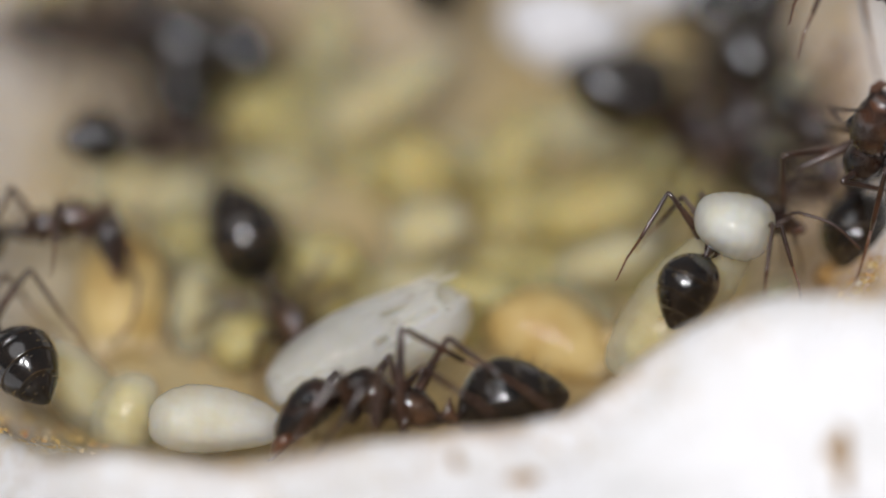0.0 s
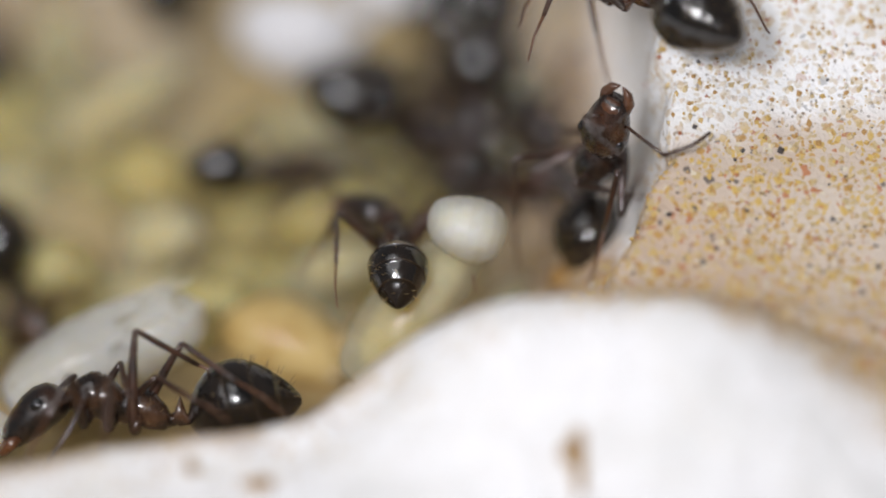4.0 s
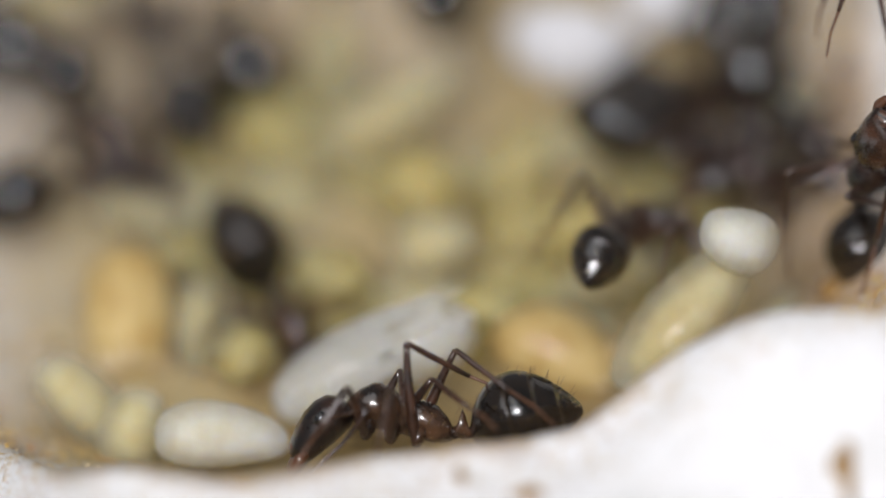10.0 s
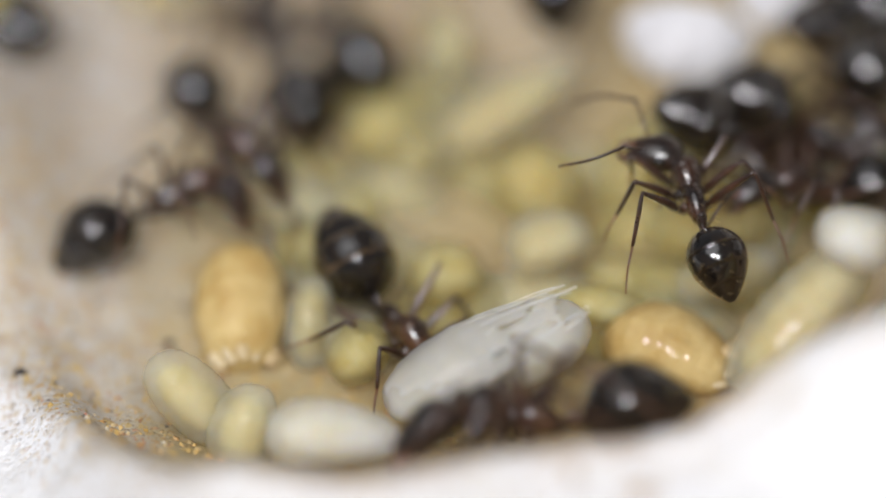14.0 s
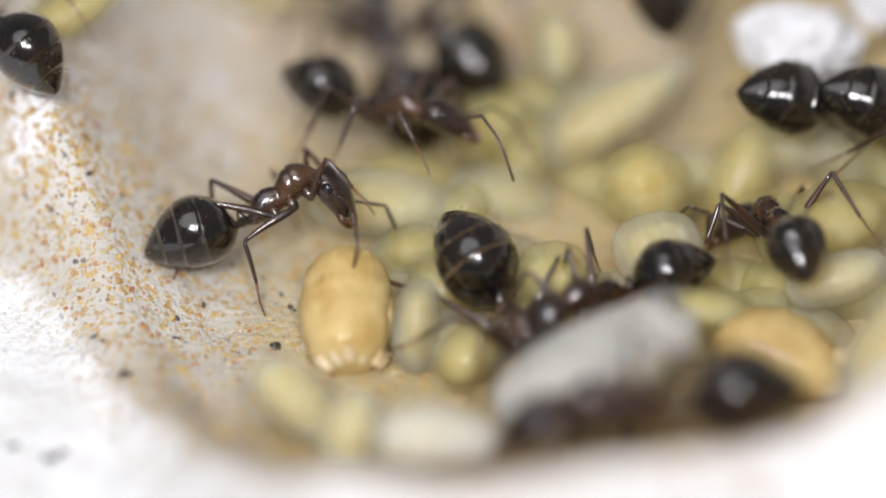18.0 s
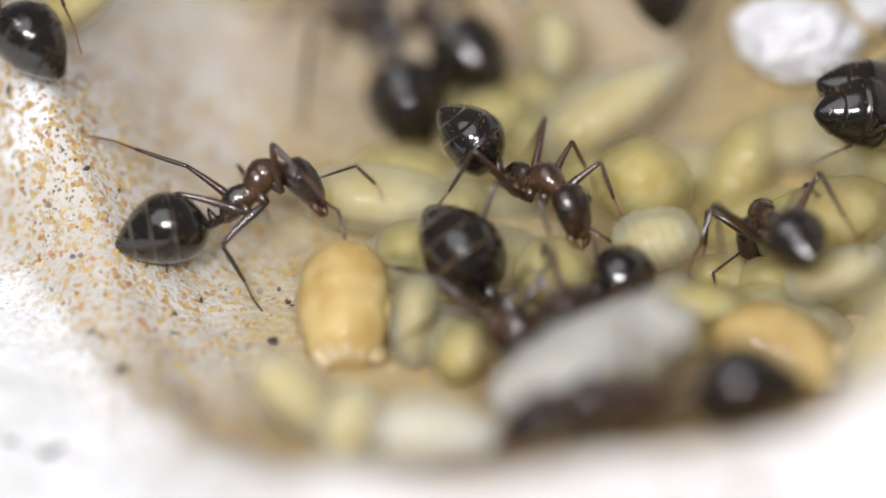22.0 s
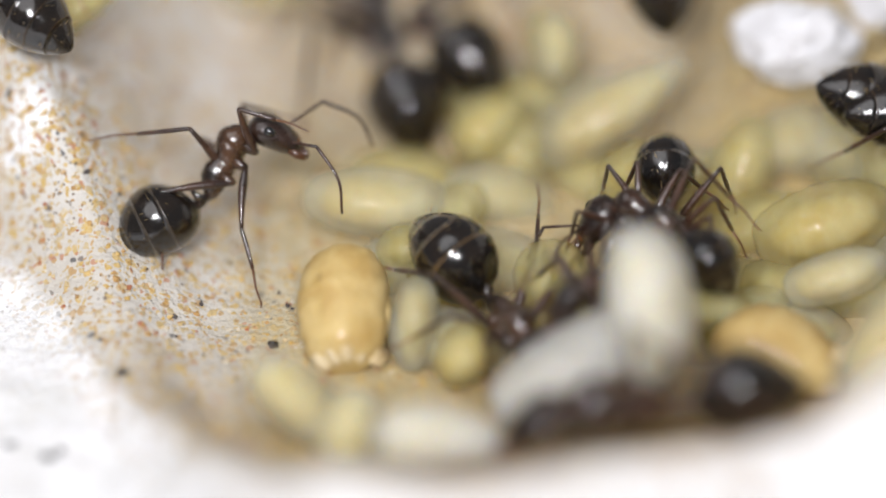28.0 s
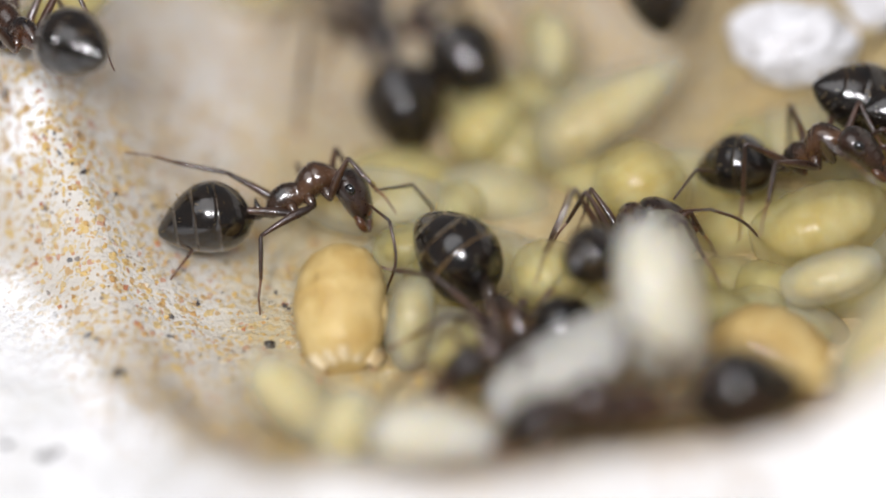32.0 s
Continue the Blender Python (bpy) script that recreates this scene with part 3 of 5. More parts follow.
oval('larva', (5.0, 3.0, 2.7), LARVA_PALE, at(4.55, 6.5, -4.5, 0, -26.0, 24.1), 'drop-shaped translucent larva with a drawn-out pointed end', 'larva', 'larvae of the brood pile', tip=0.28, bend=0.06, rings=0.01, seed=8)
oval('larva', (2.60, 2.60, 2.34), LARVA_YELLOW, at(5.43, 3.25, -4.50, 0, 42.5, -50.3), 'round translucent yellow larva in the brood pile', 'larva', 'larvae of the brood pile', tip=0.9, bend=0.06, rings=0.01, seed=10)
oval('larva', (2.47, 2.14, 1.93), LARVA_PALE, at(5.64, 0.50, -4.30, 0, -16.5, 14.4), 'pale larva with fine rings across its back', 'larva', 'larvae of the brood pile', tip=0.85, bend=0.06, rings=0.02, seed=15)
oval('larva', (2.11, 2.14, 1.93), LARVA_YELLOW, at(2.85, -0.57, -4.50, 0, 9.6, -171.8), 'round glassy larva with a bright wet spot', 'larva', 'larvae of the brood pile', tip=0.9, bend=0.06, rings=0.01, seed=7)
oval('larva', (4.31, 2.29, 2.06), LARVA_PALE, at(-1.78, 3.12, -5.00, 0, 4.7, -3.9), 'glassy pale larva lying behind a seed', 'larva', 'larvae of the brood pile', tip=0.8, bend=0.06, rings=0.01, seed=11)
oval('larva', (2.60, 1.45, 1.31), LARVA_PALE, at(-0.85, -2.11, -4.90, 0, 49.9, -95.2), 'greyish ringed larva leaning on a seed', 'larva', 'larvae of the brood pile', tip=0.8, bend=0.06, rings=0.022, seed=4)
oval('larva', (1.93, 1.83, 1.65), LARVA_YELLOW, at(0.48, -3.40, -4.90, 0, 25.1, -156.8), 'plump yellow larva beside a bowing ant', 'larva', 'larvae of the brood pile', tip=0.85, bend=0.06, rings=0.01, seed=5)
oval('larva', (3.97, 2.60, 2.34), LARVA_YELLOW, at(10.24, 1.46, -4.40, 0, -11.9, 10.2), 'large yellowish larva with faint rings', 'larva', 'larvae of the brood pile', tip=0.85, bend=0.06, rings=0.015, seed=12)
oval('larva', (2.65, 1.38, 1.24), LARVA_YELLOW, at(7.14, -2.16, -4.30, 0, 8.9, -7.5), 'slender yellow larva under a torn silk skin', 'larva', 'larvae of the brood pile', tip=0.8, bend=0.06, rings=0.01, seed=29)
oval('larva', (2.45, 1.53, 1.38), LARVA_YELLOW, at(-0.71, 1.33, -5.10, 0, -2.7, 2.3), 'plump yellow larva half buried in the pile', 'larva', 'larvae of the brood pile', tip=0.8, bend=0.06, rings=0.01, seed=6)
oval('larva', (2.42, 2.14, 1.93), LARVA_YELLOW, at(1.16, 6.25, -4.90, 0, -25.9, 24.0), 'translucent yellow larva at the rear of the pile', 'larva', 'larvae of the brood pile', tip=0.8, bend=0.06, rings=0.01, seed=27)
oval('larva', (1.99, 1.45, 1.31), LARVA_PALE, at(3.01, 8.43, -3.90, 0, 49.8, -83.2), 'upright cream larva at the rear of the hollow', 'larva', 'larvae of the brood pile', tip=0.8, bend=0.06, rings=0.01, seed=22)
oval('larva', (2.90, 1.68, 1.51), LARVA_PALE, at(10.53, -0.80, -4.30, 0, -14.0, 12.1), 'pale larva lying near the far seed', 'larva', 'larvae of the brood pile', tip=0.8, bend=0.06, rings=0.015, seed=13)
lump('plaster_lump', (3.3, 2.4, 2.1), at(9.6, 7.58, -2.90, 20, 0, 0), 'white crumbly plaster lump at the rear of the hollow', 'plaster lump', DIMMED_PLASTER, 1, 0.13, 5)
lump('plaster_lump', (2.2, 2.0, 1.8), at(11.94, 9.28, -2.60, 20, 0, 0), 'white crumbly plaster lump beside a larger one', 'plaster lump', DIMMED_PLASTER, 2, 0.13, 5)
lump('bark_flake', (0.64, 1.61, 0.43), at(16.5, -15.05, 1.01, 20, 0, 0), 'reddish brown bark flake stuck on the rim', 'bark flake', SEED_SCAR, 5, 0.5, 3)
lump('bark_flake', (0.67, 0.4, 0.28), at(7.98, -14.75, -0.19, 20, 0, 0), 'brown bark crumb stuck on the rim', 'bark crumb', SEED_SCAR, 6, 0.5, 3)
lump('bark_flake', (0.31, 0.52, 0.21), at(6.15, -14.12, -0.14, 20, 0, 0), 'reddish bark crumb stuck on the rim', 'bark crumb', SEED_SCAR, 7, 0.5, 3)
lump('bark_flake', (0.86, 0.61, 0.46), at(16.49, -3.69, -2.41, 20, 0, 0), 'golden brown crumb lying at the foot of the wall', 'bark crumb', SEED_SCAR, 15, 0.4, 3)
lump('dark_grain', (0.37, 0.31, 0.21), at(-10.68, -6.55, -5.82, 20, 0, 0), 'dark grain lying on the white rim', 'grain', BODY_DARK, 8, 0.3, 3)
lump('dark_grain', (0.31, 0.24, 0.18), at(-11.74, -6.05, -5.85, 20, 0, 0), 'tiny dark grain lying on the white plaster', 'grain', BODY_DARK, 10, 0.3, 3)
lump('dark_grain', (0.24, 0.2, 0.15), at(-10.35, -6.24, -5.83, 20, 0, 0), 'tiny dark grain lying on the white plaster', 'grain', BODY_DARK, 11, 0.3, 3)
lump('dark_grain', (0.37, 0.24, 0.18), at(-8.68, -3.6, -5.34, 20, 0, 0), 'tiny dark grain lying on the white plaster', 'grain', BODY_DARK, 12, 0.3, 3)
lump('dark_grain', (0.28, 0.23, 0.21), at(-4.68, -1.67, -5.99, 20, 0, 0), 'small black grain at the foot of the slope', 'grain', BODY_DARK, 9, 0.3, 3)


def seed_scar(husk, size, seed):
    """The torn end where the seed hung: a dark hollow ringed by pale flakes, and ridges along the husk."""
    rnd = random.Random(seed)
    x = 0.455 * size[0]
    part("scar", loft([(x - 0.05, 0, 0, 0.02, 0.02), (x - 0.04, 0, 0, 0.17 * size[1], 0.15 * size[2]), (x + 0.07, 0.05, 0, 0.14 * size[1], 0.12 * size[2]), (x + 0.09, 0.05, 0, 0.05, 0.04)], 14), SEED_SCAR, husk, "dark rough scar")
    for i in range(11):
        a = 2 * math.pi * (i + rnd.uniform(-0.3, 0.3)) / 11
        r = rnd.uniform(0.22, 0.33)
        y, z = r * size[1] * math.cos(a), r * size[2] * math.sin(a)
        d = rnd.uniform(0.10, 0.22)
        part("flake", loft([(x - 0.32, y * 1.12, z * 1.12, 0.02, 0.02), (x - 0.2, y * 1.1, z * 1.1, 1.1 * d, 0.6 * d), (x - 0.02, y, z, 1.2 * d, 0.6 * d), (x + 0.06 + 0.5 * d, y * 0.92, z * 0.92, 0.7 * d, 0.3 * d), (x + 0.09 + 0.7 * d, y * 0.88, z * 0.88, 0.02, 0.02)], 8), SEED_FLAKE, husk, "pale torn flake")
    for i in range(3):
        a = 2 * math.pi * i / 3 + rnd.uniform(-0.4, 0.4)
        pts = [(size[0] * u, 0.465 * size[1] * math.cos(a + 0.15 * u) * math.sqrt(1 - (2 * u) ** 2 * 0.96), 0.455 * size[2] * math.sin(a + 0.15 * u) * math.sqrt(1 - (2 * u) ** 2 * 0.96)) for u in (-0.42, -0.3, -0.15, 0.0, 0.15, 0.3, 0.42)]
        part("ridge", tube(pts, [0.03, 0.07, 0.09, 0.10, 0.09, 0.07, 0.03], 6), SEED_SKIN, husk)


for i, husk in enumerate([o for o in scene.objects if o.name.startswith("seed")]):
    seed_scar(husk, [d / MM for d in husk.dimensions], i)


def silk(points, radius, parent):
    part("silk_strand", tube(curve_points(points, 5), [radius] * (5 * (len(points) - 1) + 1), 5), SILK, parent, "white torn silk strand")


def shroud(parent):
    """The torn silk skin: a thin creased sheet over the larva's back, ragged along its edges and open at one end."""
    rnd = random.Random(5)
    bm = bmesh.new()
    n, w = 34, 18
    grid = []
    for i in range(n + 1):
        u = i / n
        x = -2.35 + 5.35 * u
        skin = 1.12 * math.sqrt(max(0.05, 1 - (min(x, 1.6) / 2.5) ** 2)) * (1 - 0.25 * max(0.0, u - 0.7) / 0.3)
        row = []
        for j in range(w + 1):
            v = j / w
            ragged = 0.22 * noise.noise((x * 2.1, 3.0 if j == 0 else 7.0, 0.5)) if j in (0, w) else 0.0
            c = -1.55 + 2.5 * v + ragged
            crease = 0.05 * noise.noise((x * 1.1, c * 2.6, 2.0)) + 0.03 * noise.noise((x * 3.0, c * 7.0, 4.0))
            lift = 0.07 + crease + 0.3 * max(0.0, u - 0.75) * noise.noise((x, c * 3, 9.0))
            end = 0.55 * noise.noise((c * 4.0, 1.7, 0.3)) if i == n else 0.0
            row.append(bm.verts.new(((x + end) * MM, (skin + lift) * math.sin(c) * MM, (0.92 * skin + lift) * math.cos(c) * MM)))
        grid.append(row)
    for p, q in zip(grid, grid[1:]):
        for j in range(w):
            hole = noise.noise((p[j].co.x / MM * 1.7, j * 0.5, 6.0))
            if hole < 0.32 or p[j].co.x < 0.3 * MM:
                bm.faces.new((p[j], q[j], q[j + 1], p[j + 1]))
    bmesh.ops.solidify(bm, geom=bm.faces[:], thickness=0.015 * MM)
    part("silk_skin", bm, SILK, parent, "thin creased white silk skin with torn holes")
    for i in range(11):
        c = rnd.uniform(-1.5, 0.8)
        x0, x1 = rnd.uniform(0.2, 1.4), rnd.uniform(2.6, 3.7)
        row = []
        for k in range(5):
            x = x0 + (x1 - x0) * k / 4
            r = 1.0 - 0.16 * max(0.0, x - 1) + 0.1 + 0.05 * rnd.random()
            a = c + rnd.uniform(-0.08, 0.08)
            row.append((x, r * math.sin(a), 0.92 * r * math.cos(a)))
        silk(row, rnd.uniform(0.010, 0.026), parent)


shroud(silk_larva)


# ---- ants ----
def bristle(parent, rings, s, rnd, each):
    """Short golden hairs standing on a body part, joined into one mesh."""
    bm = bmesh.new()
    for x, mid, r in rings:
        for i in range(each):
            a = rnd.uniform(-0.3, math.pi + 0.3)
            root = Vector((x + rnd.uniform(-0.05, 0.05), 0.95 * r * math.cos(a), 0.95 * r * math.sin(a) + mid))
            tip = root + Vector((rnd.uniform(-0.16, -0.04), 0.16 * math.cos(a), 0.16 * math.sin(a)))
            tube([root, root.lerp(tip, 0.5), tip], [0.011, 0.008, 0.003], 4, bm, s)
    tagged(part("hairs", bm, HAIR, parent, "sparse golden hairs"), kind="stuff")


# the hips, and the lengths of thigh and shank with foot, pair by pair
HIPS = ((0.66, 0.30, -0.46), (0.16, 0.32, -0.48), (-0.36, 0.30, -0.48))
THIGH, SHANK = (1.50, 1.62, 2.05), (1.95, 2.15, 2.75)
STAND = ((2.05, 1.55, -1.2), (0.1, 2.5, -1.2), (-2.5, 2.15, -1.2))
RIGS = {}


def leg_pose(pair, side, foot, pole):
    """The thigh's frame and the knee's bend that bring the foot to a point of the body's space; the knee stands out along the pole."""
    hip = Vector(HIPS[pair])
    hip.y *= side
    a, b = THIGH[pair], SHANK[pair]
    v = Vector(foot) - hip
    d = max(b - a + 0.3, min(v.length, 0.985 * (a + b)))
    e = v.normalized()
    n = (Vector(pole) - e * e.dot(Vector(pole))).normalized()
    x = (a * a - b * b + d * d) / (2 * d)
    knee = e * x + n * math.sqrt(max(0.0, a * a - x * x))
    X = knee.normalized()
    Y = n.cross(e).normalized()
    Z = X.cross(Y)
    low = e * d - knee
    return hip, Matrix((X, Y, Z)).transposed(), math.atan2(low.dot(Z), low.dot(X))


def ant(name, k, label, body=BODY_BROWN, seed=0, plump=1.0, stout=0.70, edging=GASTER_EDGE, face=BODY_DARK, feelers=None):
    """One worker ant, heading along x, its middle body round the origin. k: size against a middle body of 2.2 mm."""
    rnd = random.Random(seed)
    s = MM * k
    a = tagged(new(name), label, "ant", "worker ants in the nest")
    part("mesosoma", loft([(1.14, 0, 0.02, 0.10, 0.12), (1.04, 0, 0.06, 0.22, 0.22), (0.86, 0, 0.12, 0.35, 0.36), (0.62, 0, 0.17, 0.42, 0.46), (0.44, 0, 0.17, 0.42, 0.48), (0.38, 0, 0.14, 0.39, 0.45), (0.34, 0, 0.14, 0.40, 0.47), (0.14, 0, 0.08, 0.35, 0.43), (-0.02, 0, 0.0, 0.30, 0.36), (-0.08, 0, -0.02, 0.26, 0.32), (-0.14, 0, -0.01, 0.28, 0.35), (-0.4, 0, 0.0, 0.29, 0.40), (-0.7, 0, -0.05, 0.27, 0.38), (-0.94, 0, -0.15, 0.20, 0.26), (-1.08, 0, -0.22, 0.10, 0.12)], 16, k=s), body, a)
    part("petiole", loft([(-1.0, 0, -0.22, 0.09, 0.09), (-1.12, 0, -0.16, 0.13, 0.16), (-1.19, 0, 0.02, 0.16, 0.30), (-1.26, 0, -0.04, 0.14, 0.26), (-1.36, 0, -0.15, 0.10, 0.12), (-1.46, 0, -0.16, 0.09, 0.09)], 12, k=s), body, a)
    # head: broad behind, narrowing to the jaws
    h = 1.2 * s
    head = part("head", loft([(-0.06, 0, 0, 0.09, 0.09), (0.0, 0, 0.03, 0.29, 0.23), (0.12, 0, 0.05, 0.40, 0.33), (0.34, 0, 0.06, 0.45, 0.37), (0.58, 0, 0.04, 0.44, 0.36), (0.84, 0, -0.01, 0.38, 0.31), (1.06, 0, -0.06, 0.30, 0.24), (1.2, 0, -0.1, 0.24, 0.15)], 18, k=h), face, a)
    head.matrix_basis = pose(1.1 * s, 0, 0.06 * s, 0, 25, 0)
    part("clypeus", loft([(0.92, 0, 0.1, 0.02, 0.02), (0.98, 0, 0.12, 0.17, 0.1), (1.12, 0, 0.04, 0.2, 0.1), (1.22, 0, -0.03, 0.14, 0.05)], 10, k=h), JAW_RED, head, "red-brown shield above the jaws")
    for side in (-1, 1):
        part("eye", loft([(0.30, side * 0.39, 0.16, 0.02, 0.03), (0.36, side * 0.39, 0.17, 0.08, 0.1), (0.45, side * 0.39, 0.17, 0.095, 0.12), (0.54, side * 0.385, 0.16, 0.07, 0.1), (0.6, side * 0.375, 0.15, 0.02, 0.03)], 10, k=h), EYE_BLACK, head)
        part("mandible", tube([(1.0, side * 0.22, -0.12), (1.18, side * 0.24, -0.16), (1.34, side * 0.16, -0.2), (1.44, side * 0.03, -0.22)], [0.10, 0.11, 0.085, 0.02], 8, k=h), JAW_RED, head, "reddish mandible")
        f = (feelers or {}).get(side) or ((0.62, 0.55, 0.42), (1.3, 0.8, 0.12), (1.85, 0.85, -0.55))
        jit = lambda q: Vector((q[0] + rnd.uniform(-0.1, 0.1), side * (q[1] + rnd.uniform(-0.1, 0.1)), q[2] + rnd.uniform(-0.1, 0.1)))
        elbow, mid, end = [jit(q) for q in f]
        base = Vector((0.85, side * 0.2, 0.16))
        feeler = part("antenna", tube(*swell(base, base + elbow, 0.03, 0.038, 1.0, 3), 7, k=h), LEG_BROWN, head)
        pts = curve_points([base + elbow, base + mid, base + end], 5)
        part("flagellum", tube(pts, [0.042 - 0.012 * i / len(pts) for i in range(len(pts))], 7, k=h), LEG_BROWN, feeler)
    # gaster: four overlapping plates, drawn out to a point
    secs, bands = [], []
    rear, edge = 2.45, (0.0, 0.36, 0.60, 0.80, 1.0)
    full = lambda t: math.sin(math.pi * min(1.0, 0.02 + 0.97 * t ** 0.80)) ** stout
    for p in range(4):
        for i in range(7):
            t = edge[p] + (edge[p + 1] - edge[p]) * (0, 0.2, 0.4, 0.6, 0.8, 0.955, 1)[i]
            lip = 1 + 0.012 * (i / 6) - 0.006
            secs.append((-rear * plump * t, 0, 0.20 * math.sin(math.pi * t) - 0.05 * t, 0.93 * plump * full(t) * lip, 0.93 * plump * full(t) * lip))
            bands.append(1 if i >= 5 and p < 3 else 0)
    gaster = part("gaster", loft(secs, 24, k=s, bands=bands[:-1]), [GASTER_BLACK, edging], a, "glossy black banded gaster")
    gaster.matrix_basis = pose(-1.42 * s, 0, -0.16 * s)
    bristle(gaster, [(-rear * plump * t, 0.2 * math.sin(math.pi * t), 0.90 * plump * full(t)) for t in (0.12, 0.26, 0.4, 0.52, 0.64, 0.74, 0.84, 0.92)], s, rnd, 5)
    bristle(a.children[0], [(x, 0.1, r) for x, r in ((0.8, 0.42), (0.5, 0.5), (0.2, 0.44), (-0.4, 0.4), (-0.7, 0.36))], s, rnd, 3)
    # legs: the thigh along x from the hip, shank and foot hinged at the knee
    rig = RIGS[a] = {"k": k, "head": head, "gaster": gaster, "legs": []}
    for pair in range(3):
        for side in (-1, 1):
            hx, hy, hz = HIPS[pair]
            coxa = [(hx - 0.04, side * (hy - 0.14), hz + 0.34), (hx - 0.02, side * (hy - 0.06), hz + 0.18), (hx, side * hy, hz), (hx, side * (hy + 0.02), hz - 0.05)]
            part("coxa", tube(coxa, [0.15, 0.17, 0.11, 0.06], 8, k=s), body, a)
            thigh, shank = THIGH[pair], SHANK[pair]
            bend = lambda t: 0.05 * math.sin(math.pi * t)
            leg = part("leg", tube([(thigh * t, 0, bend(t)) for t in (0, 0.1, 0.25, 0.45, 0.7, 0.9, 1.0)], [0.07, 0.10, 0.128, 0.118, 0.088, 0.066, 0.06], 8, k=s), LEG_BROWN, a)
            tib = 0.54 * shank
            low = part("tibia", tube([(0, 0, 0), (0.06 * tib, 0, 0.01), (0.35 * tib, 0, 0), (0.8 * tib, 0, 0), (tib, 0, 0)], [0.055, 0.06, 0.068, 0.06, 0.05], 7, k=s), LEG_BROWN, leg)
            toe = [(tib, 0, 0), (tib + 0.5 * (shank - tib), side * 0.02, 0.05), (0.97 * shank, side * 0.05, 0), (1.02 * shank, side * 0.1, 0.02)]
            foot = part("tarsus", tube(toe, [0.04, 0.032, 0.026, 0.02], 6, k=s), FOOT_BROWN, leg)
            rig["legs"].append((pair, side, leg, low, foot))
    return a


def body_pose(row, k):
    x, y, z, heading, pitch, roll = row[:6]
    return at(x, y, z, 0, 0, heading) @ pose(0, 0, 0, 0, -pitch, 0) @ pose(0, 0, 0, roll, 0, 0)


def go(t, x, y, z, heading, pitch, roll, gaster_turn, gaster_pitch, head_turn, head_pitch):
    """One row for act()."""
    return t, x, y, z, heading, pitch, roll, gaster_turn, gaster_pitch, head_turn, head_pitch


def act(a, rows, planted={}, poles={}):
    """Key an ant. A row, from go(): seconds, its place in mm, heading, pitch and roll, then turn and pitch of the gaster and of the head, in degrees.
    The feet stay where they stand and step on, three and three, as the body moves away. planted: leg number to points of the ground in mm."""
    rig = RIGS[a]
    k = rig["k"]
    s = MM * k
    spots = [r[0] for r in rows]
    mats = [body_pose(r[1:], k) for r in rows]

    def between(t):
        j = max(0, min(len(rows) - 2, sum(1 for q in spots if q <= t) - 1))
        if len(rows) == 1:
            return mats[0], rows[0][7:]
        u = min(1.0, max(0.0, (t - spots[j]) / (spots[j + 1] - spots[j])))
        return mats[j].lerp(mats[j + 1], u), [p + (q - p) * u for p, q in zip(rows[j][7:], rows[j + 1][7:])]

    times = [spots[0]]
    for j in range(len(rows) - 1):
        gap = spots[j + 1] - spots[j]
        far = (mats[j + 1].translation - mats[j].translation).length / MM
        turn = mats[j].to_quaternion().rotation_difference(mats[j + 1].to_quaternion()).angle
        n = max(1, min(int(gap / 0.25 + 0.5), int(far / 0.45 + turn / 0.22 + 0.99)))
        times += [spots[j] + gap * i / n for i in range(1, n + 1)]
    track = {"body": [], "head": [], "gaster": []}
    legs = [[] for _ in rig["legs"]]
    feet = [None] * 6
    for beat, t in enumerate(times):
        m, (gy, gp, hy, hp) = between(t)
        track["body"].append((t, m))
        track["gaster"].append((t, pose(-1.42 * s, 0, -0.16 * s) @ pose(0, 0, 0, 0, 0, gy) @ pose(0, 0, 0, 0, -gp, 0)))
        track["head"].append((t, pose(1.1 * s, 0, 0.06 * s) @ pose(0, 0, 0, 0, 0, hy) @ pose(0, 0, 0, 0, -hp, 0)))
        for i, (pair, side, leg, low, foot) in enumerate(rig["legs"]):
            ideal = Vector(STAND[pair])
            ideal.y *= side
            ideal.x += 0.25 * math.sin(7.3 * i + 3 * k)
            fixed = [p for lo, hi, p in planted.get(i, ()) if lo <= t <= hi]
            if fixed:
                feet[i] = Vector(fixed[0]) * MM
            elif feet[i] is None:
                feet[i] = m @ (ideal * s)
            else:
                off = (m.inverted() @ feet[i]) / s - ideal
                if off.length > 1.5 or (off.length > 0.45 and (beat + i + i // 2) % 2):
                    feet[i] = m @ ((ideal - off * 0.35 * min(1.0, 1.0 / off.length)) * s)
            pole = poles.get(i, (0, 0.45 * side, 1))
            hip, turned, bend = leg_pose(pair, side, (m.inverted() @ feet[i]) / s, pole)
            knee = pose(THIGH[pair] * s, 0, 0) @ pose(0, 0, 0, 0, -math.degrees(bend), 0)
            legs[i].append((t, Matrix.Translation(hip * s) @ turned.to_4x4(), knee))
    moving = len(times) > 1
    for ob, rs in ((a, track["body"]), (rig["gaster"], track["gaster"]), (rig["head"], track["head"])):
        if moving:
            walk(ob, rs + ([(32.0, rs[-1][1])] if rs[-1][0] < 32 else []))
        else:
            ob.matrix_basis = rs[0][1]
    for (pair, side, leg, low, foot), rs in zip(rig["legs"], legs):
        for ob, col in ((leg, 1), (low, 2), (foot, 2)):
            line = [(r[0], r[col]) for r in rs]
            if moving:
                walk(ob, line + ([(32.0, line[-1][1])] if line[-1][0] < 32 else []))
            else:
                ob.matrix_basis = line[0][1]


